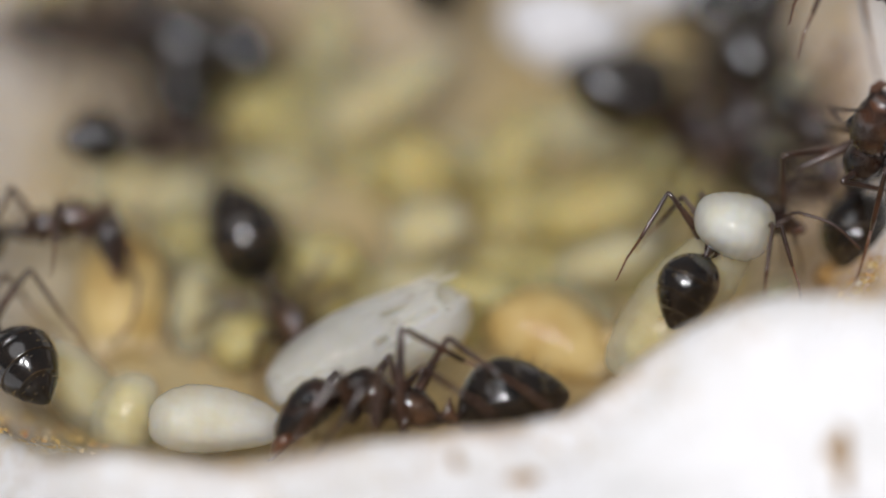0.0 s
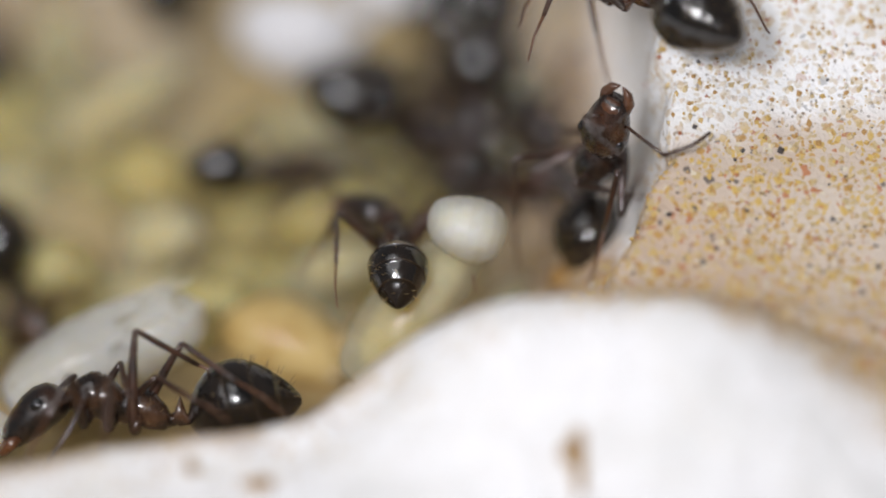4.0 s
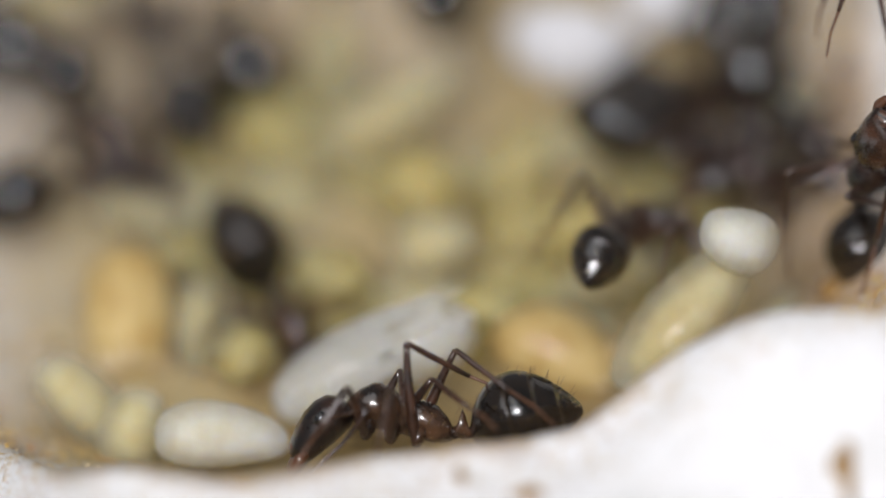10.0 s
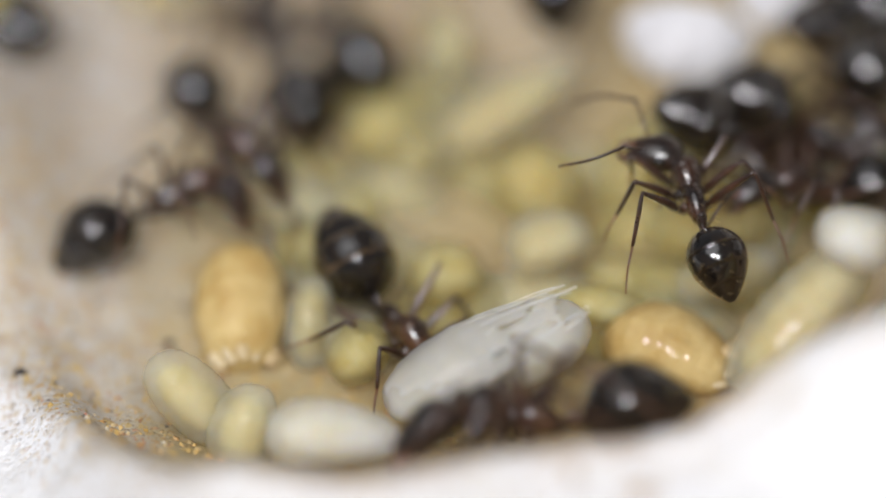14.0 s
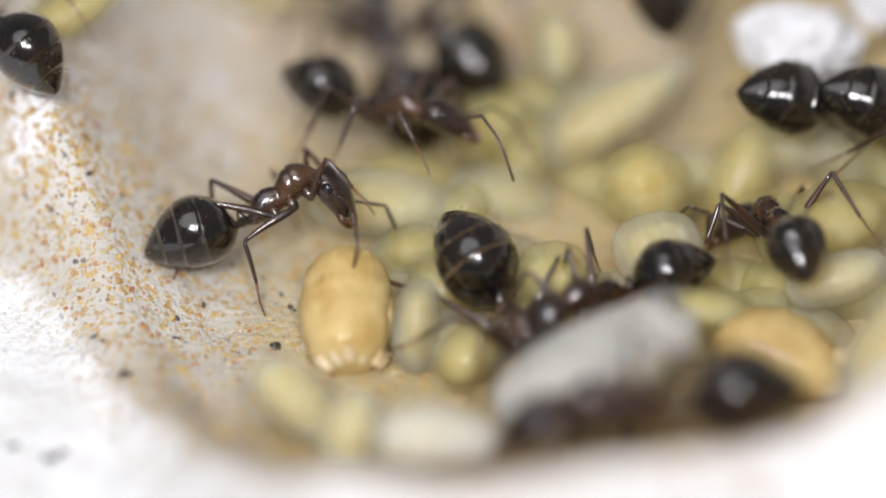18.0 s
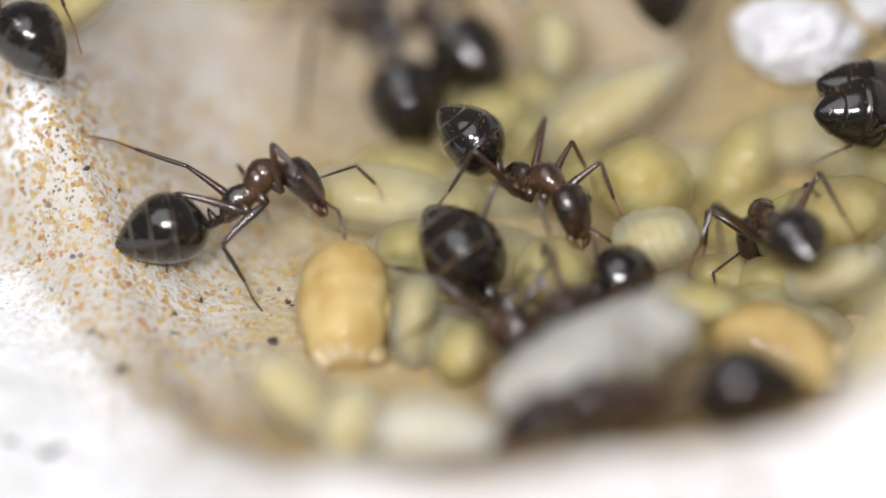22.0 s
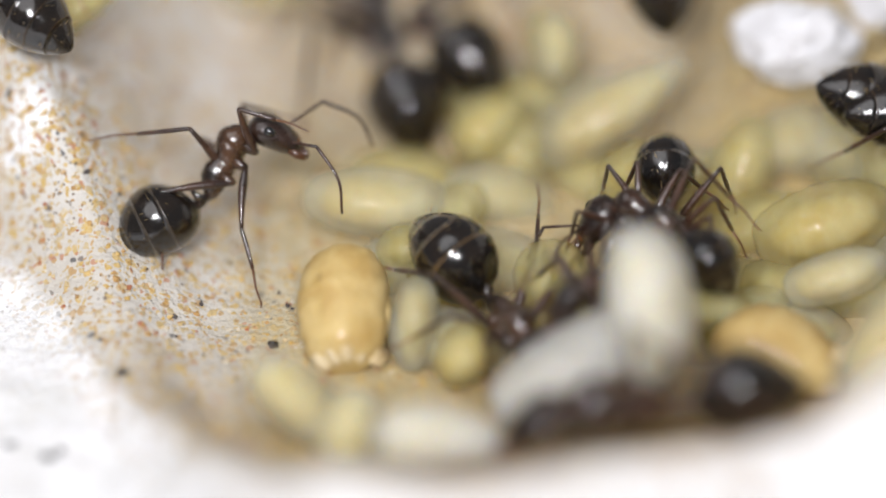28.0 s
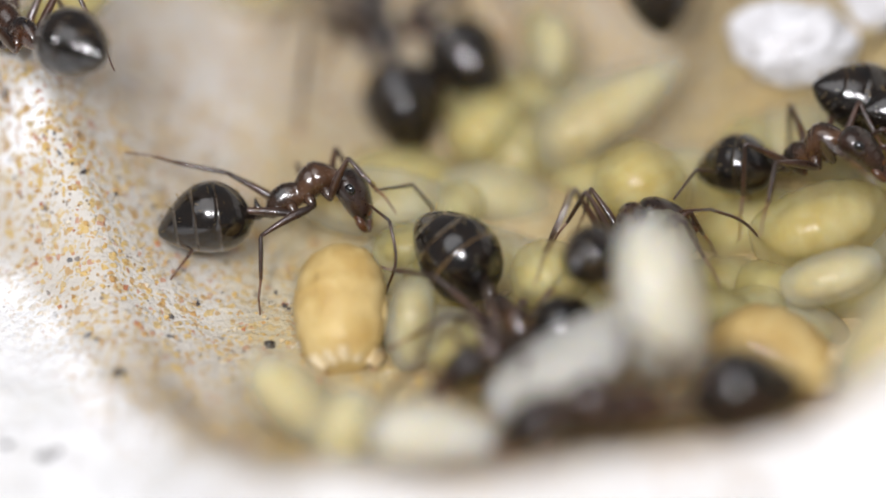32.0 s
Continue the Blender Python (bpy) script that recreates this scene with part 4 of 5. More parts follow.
def fidget(a, times, reach=14, seed=0):
    """The feelers move a little, at the given times."""
    rnd = random.Random(seed)
    for o in [c for c in RIGS[a]["head"].children if c.name.startswith("antenna")]:
        walk(o, [(t, pose(0, 0, 0, 0, rnd.uniform(-reach, reach), rnd.uniform(-reach, reach))) for t in times])


front_ant = ant('ant', 1.36, 'black and red-brown worker ant feeding at the rim', body=BODY_RED, seed=1, plump=0.93, stout=0.68, feelers={1: ((-1.16, 0.45, -0.25), (-0.6, 0.6, -0.55), (0.3, 0.7, -0.8)), -1: ((-1.1, 0.4, -0.1), (-0.3, 0.6, -0.3), (0.8, 0.6, -0.2))})
bowing_ant = ant('ant', 1.05, 'worker ant with a banded gaster raised and head down among larvae', body=BODY_RED, seed=2, plump=1.16, stout=0.62, edging=GASTER_GOLD)
slope_ant = ant('ant', 1.02, 'black worker ant with a red-brown middle on the sandy slope', body=BODY_RED, seed=3, plump=1.05)
wall_ant = ant('ant', 1.05, 'glossy black worker ant on the far wall of the hollow', seed=4)
resting_ant = ant('ant', 1.35, 'black worker ant resting behind the brood', seed=5, body=BODY_DARK, plump=0.9)
crouching_ant = ant('ant', 1.25, 'dark worker ant crouching beside another ant', seed=6, body=BODY_DARK, plump=0.9)
wandering_ant = ant('ant', 1.0, 'slender worker ant with a shiny black gaster walking over larvae', body=BODY_RED, seed=7, plump=0.92, stout=0.66)
carrying_ant = ant('ant', 1.0, 'dark worker ant tending larvae near the rim', seed=8, plump=0.9)
crossing_ant = ant('ant', 1.0, 'dark worker ant climbing over larvae behind the rim', seed=9, plump=0.95)
facing_ant = ant('ant', 1.28, 'worker ant with a red-brown head climbing the foot of the wall', seed=11, body=BODY_DARK, face=HEAD_RED, plump=0.85, stout=0.6, feelers={1: ((0.6, 0.1, 0.85), (0.65, -0.4, 0.88), (0.65, -1.1, 0.88)), -1: ((0.25, 0.9, 0.2), (0.6, 1.2, 0.0), (0.8, 1.3, -0.4))})
high_ant = ant('ant', 1.25, 'shiny dark worker ant high on the sandy wall', seed=12)
clustered_ant = ant('ant', 1.12, 'dark worker ant with a banded gaster by the white lump', seed=13)
backmost_ant = ant('ant', 1.25, 'large dark worker ant in the rear of the hollow', seed=14, body=BODY_DARK)
far_ant = ant('ant', 1.1, 'black worker ant at the far edge with its gaster showing', seed=15, body=BODY_DARK, stout=0.62)
passing_ant = ant('ant', 0.95, 'small worker ant hurrying past behind the brood', seed=16, plump=0.85)
idle_ant = ant('ant', 1.25, 'dark worker ant leaving the rear of the brood pile', seed=19)
huddled_ant = ant('ant', 1.25, 'dark worker ant huddled among others in the rear', seed=17, body=BODY_DARK)
sheltering_ant = ant('ant', 1.2, 'dark worker ant sheltering at the foot of the wall', seed=20, body=BODY_DARK)
turning_ant = ant('ant', 1.1, 'dark worker ant turned away beside the white lump', seed=18, body=BODY_DARK)


def motions():
    walk(moved_larva, [
        (0, at(4.65, -4.81, -3.51, 0, -18.48, 9.24)),
        (25, at(4.65, -4.81, -3.51, 0, -18.48, 9.24)),
        (26.4, at(4.19, -5.08, -2.89, 0, -39.84, 33.5)),
        (27.5, at(4.34, -4.99, -2.17, 0, -53.37, 69.69)),
        (28, at(5.4, -4.8, -1.94, 0, -53.86, 107.06)),
        (30, at(5.55, -4.7, -1.82, 0, -52.8, 113.49)),
        (32, at(5.78, -4.65, -1.76, 0, -52.15, 116.58)),
    ])
    act(slope_ant, [
        go(0, -4.49, -1.49, -2.26, 0.9, 2, -36, 0.9, 12.3, -8.5, -64.5),
        go(9, -2.39, 3.46, -4.07, 3.9, 5.8, -36.2, 1, 14.2, -7.5, -61.8),
        go(10, -3.29, 3.28, -3.9, 3.2, 4.7, -36.1, 1.3, 17.3, -7.1, -60.3),
        go(12, -3.61, 3.01, -3.83, 5.8, 7.7, -36.4, 1.2, 16.4, -8, -63),
        go(13, -4.44, 1.98, -3.67, 12.5, 14.9, -37.5, 0.2, 2.1, -10.6, -68.1),
        go(14, -4.33, 1.99, -3.65, 13.4, 15.8, -37.6, 0.9, 11.5, -20.6, -75),
        go(16.5, -4.38, 1.79, -3.73, 10.3, 12.3, -37, 1.2, 16.6, -8.2, -62.9),
        go(17, -3.91, 1.82, -3.52, 19.7, 22, -39.3, 0, 0, -61.7, -75),
        go(17.5, -4.33, 1.77, -3.51, 20.3, 22.5, -39.5, -0.4, -5.5, -25.9, -75),
        go(18, -4.53, 1.8, -3.53, 19.4, 21.6, -39.2, -1, -12.7, -30.5, -75),
        go(18.5, -5.36, 1.68, -3.53, 19.6, 21.7, -39.2, -1.3, -15.6, -20, -75),
        go(19, -5.6, 1.79, -3.53, 19.3, 21.5, -39.1, -1.3, -15.5, -19.1, -75),
        go(20, -5.59, 1.72, -3.56, 17.8, 20, -38.7, -1.4, -16.8, -10.5, -66.8),
        go(21, -5.97, 1.66, -3.57, 17.3, 19.5, -38.5, -1.4, -17.3, -13.2, -71.2),
        go(21.5, -5.66, 1.83, -3.54, 19, 21.2, -39.1, -1.5, -18.1, -9.7, -64.7),
        go(22, -5.29, 1.65, -3.45, 23.6, 25.5, -40.6, -2, -22.8, -20.2, -75),
        go(22.5, -5.27, 1.63, -3.41, 25.8, 27.4, -41.4, -2.1, -22.3, -59.6, -75),
        go(23, -5.29, 1.7, -3.42, 25.4, 27, -41.2, -1.8, -19.6, -38.6, -75),
        go(24, -5.37, 2.19, -3.32, 31.6, 32, -43.8, -3, -28.1, -65, -75),
        go(25, -5.58, 2.61, -3.29, 33.9, 33.6, -44.7, -2.6, -23.7, -42.7, -75),
        go(25.5, -5.78, 3.14, -3.24, 38.8, 36.7, -46.9, -3.3, -27.4, -9.9, -56.8),
        go(27.5, -6, 2.78, -3.24, 38.5, 36.6, -46.8, -2.8, -23.7, -13.4, -64.4),
        go(28, -5.96, 2.81, -3.23, 39.4, 37.1, -47.2, -3, -24.6, -18.7, -70.5),
        go(28.5, -5.84, 3.23, -3.4, 26.8, 28.3, -41.8, -0.9, -9.5, -13.4, -69),
        go(29, -5.59, 2.98, -3.46, 23.1, 25.1, -40.4, -0.8, -9.2, -16, -73.1),
        go(29.5, -4.81, 2.34, -3.57, 17.3, 19.5, -38.6, -1.3, -16.4, -15.8, -74.1),
        go(30, -4.19, 2.32, -3.59, 16.6, 18.8, -38.4, -1.2, -15, -10.7, -67.5),
        go(31, -4.17, 1.82, -3.62, 15.1, 17.2, -38, -1.7, -21.4, -52.2, -75),
        go(32, -3.85, 2, -3.64, 14.5, 16.6, -37.8, -1, -13.6, -22.5, -75),
    ], planted={5: [(0, 16.9, (-6.65, 3.1, -4.6)), (21.8, 32, (-9.59, 3.36, -2.9))], 4: [(17, 29.2, (-7.59, 0.31, -5.9)), (29.5, 32, (-7.64, 0.26, -5.9))], 2: [(17, 32, (-4.94, -0.47, -6))], 1: [(23.8, 25.2, (-2.34, 1.67, -5))]}, poles={5: (0, -0.25, 1), 4: (0, -0.1, 1), 3: (0, 0, 1), 2: (0, -0.1, 1), 1: (0, 0.1, 1), 0: (0, -0.1, 1)})
    act(bowing_ant, [
        go(0, 1.69, -2.47, -4.66, -67.5, -2.7, -3.9, 9.5, -34.9, 0, -25),
        go(2, 1.39, -2, -4.76, -70, -7.1, -3.6, -2.6, -9, 0, -25),
        go(3.5, 1.95, -2.15, -4.77, -69.3, -7.5, -3.7, -2.5, -9.1, 0, -25),
        go(7, 1.56, -2.12, -4.78, -69.1, -8, -3.7, -2.4, -9.3, 0, -25),
        go(9, 1.81, -1.95, -4.7, -70.7, -4.5, -3.4, 12.2, -27.3, 0, -25),
        go(10, 1.59, -2.09, -4.67, -69.7, -3.1, -3.5, 11.1, -24.6, 0, -25),
        go(12, 1.73, -2.65, -4.58, -70.6, 0.8, -3.3, 26.3, -40.1, 0, -25),
        go(14, 1.63, -2.69, -4.57, -58.4, 1.2, -5.3, -2.6, -29.4, 0, -25),
        go(17, 2.13, -2.54, -4.49, -60.3, 5, -4.9, 1.9, -26.5, 0, -25),
        go(18, 1.84, -2.54, -4.38, -69.8, 9.8, -3.4, 14.1, -31.6, 0, -25),
        go(19, 1.79, -2.43, -4.37, -71.6, 10.3, -3.1, 10.9, -38.1, 0, -25),
        go(20, 1.52, -2.18, -4.42, -82.8, 8, -1.2, 12.5, -35, 0, -25),
        go(21, 1.72, -2.24, -4.43, -83.9, 7.3, -1.1, 15.6, -32, 0, -25),
        go(21.4, 1.68, -2.53, -4.4, -73.7, 8.7, -2.8, 23.4, -34.1, 0, -25),
        go(22.5, 1.63, -2.49, -4.41, -68.7, 8.3, -3.6, 21, -34.3, 0, -25),
        go(24, 1.64, -2.36, -4.39, -60.7, 9.1, -4.9, 21.9, -26.7, 0, -25),
        go(25, 1.6, -2.43, -4.4, -67.9, 8.9, -3.7, 30.1, -24.3, 0, -25),
        go(28, 1.69, -2.28, -4.49, -63, 4.8, -4.5, 14.8, -19.3, 0, -25),
        go(32, 1.79, -2.32, -4.46, -67.3, 6.2, -3.8, 19.7, -22.9, 0, -25),
    ], planted={4: [(0, 20.2, (-2.97, 0.33, -4.8)), (21, 32, (-2.29, 0.26, -4.8))], 2: [(0, 32, (-1.71, -3.07, -5.2))], 5: [(27, 30, (2.54, 2.65, -4)), (30.2, 32, (3.78, 3.61, -4))], 3: [(25.6, 32, (4.43, 0.86, -3.6))]})
    act(wandering_ant, [
        go(0, -3.91, 8.48, -3.54, -150.6, 32.1, 14.3, -12.9, 3.1, 0, -25),
        go(6, -4.63, 7, -3.54, -137.4, 21.7, 11.2, 3, -14.6, 0, -25),
        go(9, -3.16, 5.16, -3.51, -67.4, 4.1, -5.8, 6.4, -20.3, 0, -25),
        go(10, -3.45, 4.74, -3.46, -67.2, 1.8, -5.9, 9.9, -22.5, 18.3, -44.3),
        go(12, -3.02, 4.33, -3.45, -61, 2.2, -7.3, -4.2, -9, 17.2, -42.9),
        go(13, -4, 4.34, -3.43, -62.9, 3.1, -6.9, -0.3, -7.5, 24.9, -39.9),
        go(14, -2.91, 4.12, -3.4, -60.6, 4.6, -7.4, -2.7, -6.8, 30, -36.4),
        go(16.5, -2.51, 4.87, -3.41, -54, 4.3, -8.8, 8.4, -20.6, 37.7, -20.7),
        go(17, -2.77, 4.75, -3.24, -57.8, 11.9, -7.9, 23.1, -33.3, 40.4, -32.3),
        go(17.5, -2.22, 5.16, -3.29, -45.8, 9.5, -10.4, 22.7, -21.2, 28.5, -31.8),
        go(18, -1.53, 4.98, -3.11, -35.6, 18.1, -12.3, 17.1, -30.1, 31.6, -26),
        go(18.5, -0.68, 4.5, -3.03, -32.2, 21.9, -13, 14.2, -22.6, 22.9, -44.9),
        go(19, 0.05, 3.95, -3.09, -26.1, 18.9, -13.7, 12, -23.9, -10.4, -64.1),
        go(19.5, 0.49, 3.55, -3.06, -31.9, 20.4, -13, 28.7, -30, -7.2, -66.3),
        go(20, 1.24, 3.16, -3.09, -26.4, 19.1, -13.7, -1.8, -24.7, -40.4, -70.8),
        go(20.5, 1.67, 2.87, -3.13, -31.7, 17.1, -12.9, 9.9, -30.1, -28.6, -68.5),
        go(21, 2.42, 1.96, -3.22, -39.8, 13.1, -11.5, 21.3, -40.7, -10, -62.1),
        go(21.5, 2.36, 1.81, -3.23, -42.8, 12.5, -11, 18.2, -46, -5, -60.4),
        go(22.5, 2.32, 2, -3.28, -38.6, 10.1, -11.7, 12.3, -45.3, -2.5, -55.8),
        go(23.5, 2.23, 1.84, -3.19, -45, 14.5, -10.6, -0.1, -42.9, -27.7, -67.1),
        go(24, 2.16, 1.81, -3.13, -48, 17.3, -10, -4.7, -32.9, -59.8, -68.2),
        go(24.5, 1.8, 1.81, -3.21, -74.4, 13.5, -4, 2.2, -18.8, -23.9, -63.8),
        go(25, 2.35, 1.92, -3.2, -76.4, 13.8, -3.5, -4, -10.1, -15.9, -64.2),
        go(25.5, 3.97, 1.74, -3.37, -53.8, 6, -8.8, 27.9, -9.3, 33.4, -28.8),
        go(27.5, 5.52, 0.33, -3.27, -83.1, 10.5, -1.8, -0.8, -20.8, -21.1, -59.9),
        go(28, 5.87, 0.46, -3.29, -91.5, 9.9, 0.4, 0, -16.8, -21.1, -57.9),
        go(29, 6.22, 0.83, -3.27, -83.9, 10.5, -1.6, -3.9, -20.2, -2.1, -60.6),
        go(30, 6.33, 1, -3.27, -71.4, 10.7, -4.7, -11.5, -17.6, 44.4, -39.9),
        go(30.5, 7.02, 0.95, -3.24, -53.2, 11.9, -8.9, -16.7, -26.8, 25.9, -45.1),
        go(31, 7.89, 0.56, -2.91, -44.2, 28.2, -11.2, -19.9, -52.9, 36.4, -53.1),
        go(31.5, 8.56, 1.27, -2.81, -31, 33.3, -14.1, -9.6, -24.7, 32.3, -52.3),
        go(32, 9.98, 2.7, -2.76, -17.7, 36.1, -16.6, 5.5, -21.3, 17.8, -61.6),
    ])
    act(carrying_ant, [
        go(0, 13.66, -4.62, -0.22, 64.8, -19.7, 0, -14.7, 57.5, -65, 8),
        go(0.5, 13.23, -4.36, -0.19, 77.3, -18.2, 0, -21.4, 41.6, -56.8, 44.4),
        go(1, 12.82, -4.46, -0.31, 101.3, -24.1, 0, -16.8, 33.1, 65, 5),
        go(1.5, 12.54, -4.43, -0.37, 107.9, -26.9, 0, -22.6, 32.2, 65, -14.7),
        go(2, 12.81, -4.33, -0.44, 107.6, -30.8, 0, -18.3, 32.9, 65, -25.3),
        go(3, 12.16, -4.52, -0.5, 111.4, -33.8, 0, -16.5, 36.9, 65, -9.8),
        go(3.5, 11.95, -4.28, -0.67, 108.7, -32.5, 0, -13.9, 36.9, 65, -15.5),
        go(4.5, 11.78, -3.12, -0.85, 84.4, -20.9, 0, -7.5, 21.2, 43.5, 65.5),
        go(5.5, 11.24, -2.56, -1.08, 67.6, -22.6, 0, 6.1, 16.8, -65, 2.4),
        go(6, 11.36, -2.55, -1.35, 59.1, -26.3, 0, 12.7, 19.3, -65, 1.7),
        go(8, 9.84, -2.25, -1.35, 58.6, -26, 0, 13.7, 19.1, -65, 1.1),
        go(9, 11.02, -2.25, -1.34, 60.8, -25.8, 0, 9.9, 18.6, -65, -1.1),
        go(10, 10.95, -2.03, -1.49, 65.2, -28.1, 0, 8, 24, -65, -2),
        go(10.5, 9.89, -1.74, -1.36, 85.4, -16.8, 0, 0.2, 12, -21, 64.8),
        go(11, 8.94, -1.68, -1.6, 105.8, -23.4, 0, -1.7, 15.6, 65, -28.6),
        go(11.5, 8.89, -1.66, -1.57, 107.2, -17.1, 0, 2.7, 15.1, 65, -28.3),
        go(12, 9.26, -1.75, -1.53, 108.4, -6.1, 0, 3.4, 7, 65, -21.4),
        go(12.5, 9.41, -1.58, -1.42, 99, -10.2, 0, 5.6, 28.1, 9.9, 58.7),
        go(13, 9.59, -1.35, -1.23, 94.4, -1.6, 0, 4.8, 18.3, 18.7, 49.1),
        go(13.5, 9.61, -1.1, -1.06, 97.1, 6.2, 0, 7.9, 21.6, 30.6, 36.7),
        go(14, 9.49, -1.05, -1.07, 104.1, 5.8, 0, 8.5, 21.9, 65, 8.2),
        go(14.5, 9.03, -1.01, -1.29, 106, 5.1, 0, 5.9, 21, 59.5, 12.6),
        go(16.5, 9.25, 0.8, -2.87, 101.1, -7.8, 0, 15.3, 38, 1.1, 57.2),
        go(17, 9.64, 1.17, -3.23, 94.4, -10.7, 0, 0, 27.9, 13.5, 59.5),
        go(17.5, 9.25, 1.42, -3.68, 98.9, -22.6, 0, -2.5, 22.3, 65, 14.2),
        go(18, 8.81, 1.18, -3.9, 110.8, -34.3, 0, -13.6, 31.2, 65, -11.5),
        go(19, 8.29, 0.74, -3.88, 107.1, -33, 0, 21.2, 12.6, 65, -75),
        go(20, 8.36, 0.64, -3.92, 111, -35.4, 0, 15, 13.3, 65, -60.4),
        go(21, 8.44, 0.76, -3.83, 112, -30.2, 0, 10.6, 6.4, 65, -49.5),
        go(22, 8.71, 0.87, -3.91, 106, -34.4, 0, 7.5, 16.5, 65, -69.1),
        go(23, 8.71, 0.88, -3.91, 108.4, -34.7, 0, 0.9, 18.5, 65, -75),
        go(23.5, 8.42, 0.69, -3.74, 130.4, -25.6, 0, 60, 35.3, 65, -34.9),
        go(24, 7.81, -0.04, -3.28, 151.4, -3.6, 0, 57.1, 27.3, 65, -43.4),
        go(25, 7.64, -0.24, -3.34, 151.9, -6.6, 0, 39.3, 20.3, 65, -41.5),
        go(25.5, 7.46, -0.03, -3.46, 146, -11.9, 0, 60, 31.4, 65, -36.2),
        go(27.5, 5.51, -0.44, -2.71, 155.7, -5.2, 0, -4.6, 13, 54.4, -29.9),
        go(28, 5.39, 0.1, -2.86, 139.7, -12.1, 0, -5.6, 52.1, 65, -31.9),
        go(29, 6.07, 0.47, -3.21, 128.2, -19.1, 0, 1.3, 50.4, 65, -31.5),
        go(30, 6.54, 0.44, -3.35, 119.2, -21.2, 0, -11.9, 33.4, 65, -30.5),
        go(30.5, 6.42, 0.5, -3.57, 93.9, -17, 0, -4.2, 21.2, 21.2, 65),
        go(31, 5.64, 0.46, -3.59, 76.2, -18, 0, -2.9, 10.3, -65, -4.5),
        go(31.5, 5.26, 0.33, -3.57, 72.2, -17.3, 0, -7.5, -0.7, -65, -3.7),
        go(32, 4.95, 0.21, -3.55, 72.3, -16.1, 0, -14.1, -11.7, -65, -4.1),
    ])
    act(crossing_ant, [
        go(0, 16.71, 0.48, -2.8, -41.9, 28.9, -4.1, 7.3, -15, 0, -25),
        go(8.5, 14.67, 1.07, -2.8, -42.1, 28.7, -4.1, 7.4, -15.2, 0, -25),
        go(10, 14.87, 1.69, -2.93, -158.8, 22.1, 5, 10.7, -6.1, 0, -25),
        go(12, 14.62, 1.42, -2.87, -161.4, 25, 5.2, 9.2, -15.7, 0, -25),
        go(13.5, 13.49, 1.22, -2.78, -146.5, 29.5, 4.7, -5.9, -19.1, 0, -25),
        go(14.5, 11.8, 1.07, -2.84, -151.7, 26.4, 4.8, 0, -16.4, 0, -25),
        go(16.5, 6.36, -0.7, -3.55, -136.6, 25.9, 3.9, -3.8, -34.2, -11, -63.9),
        go(17, 5.35, -1.77, -3.65, -132.8, 21.3, 3.6, -10.6, -33.2, -26.6, -50.4),
        go(18, 3.92, -2.07, -3.85, -142.7, 11.6, 4, -27.2, -24.5, -11.4, -42.2),
        go(19, 3.77, -2.2, -3.89, -142.1, 9.7, 4, -8.2, -9.6, -20.6, -31.1),
        go(20, 3.27, -2.59, -3.84, -142.4, 11.8, 4, -3.9, -11.3, -23.7, -29.8),
        go(21, 3.06, -2.55, -3.77, -132.1, 15.2, 3.4, 0.4, -0.6, -30.8, -37.6),
        go(22.5, 3.77, -2.85, -3.66, -110.3, 20.8, 1.8, -17, -4.9, 65, -49),
        go(24, 3.6, -2.22, -3.86, -126.5, 11.3, 3, -0.2, 1.5, -28.9, -39.8),
        go(25, 3.55, -1.99, -3.94, -128.4, 7.3, 3.1, -4, 5, -25.1, -36.7),
        go(28, 4.23, -2.52, -3.35, -130.3, 36.7, 3.8, -6.1, 8.6, -40.4, -67.6),
        go(29, 3.4, -2.54, -3.81, -131.8, 13.2, 3.4, -2.2, 19.4, -28.5, -37.8),
        go(30, 2.56, -3.38, -3.86, -131.4, 11.2, 3.3, 4.7, 14.8, -34.4, -28.6),
        go(31, 2.11, -4.19, -3.77, -122.5, 15.1, 2.7, -21.3, 3.8, -42, -34.7),
        go(32, 1.72, -4.4, -3.73, -127.6, 17.3, 3.1, -10, 3.2, -38.3, -36.5),
    ])
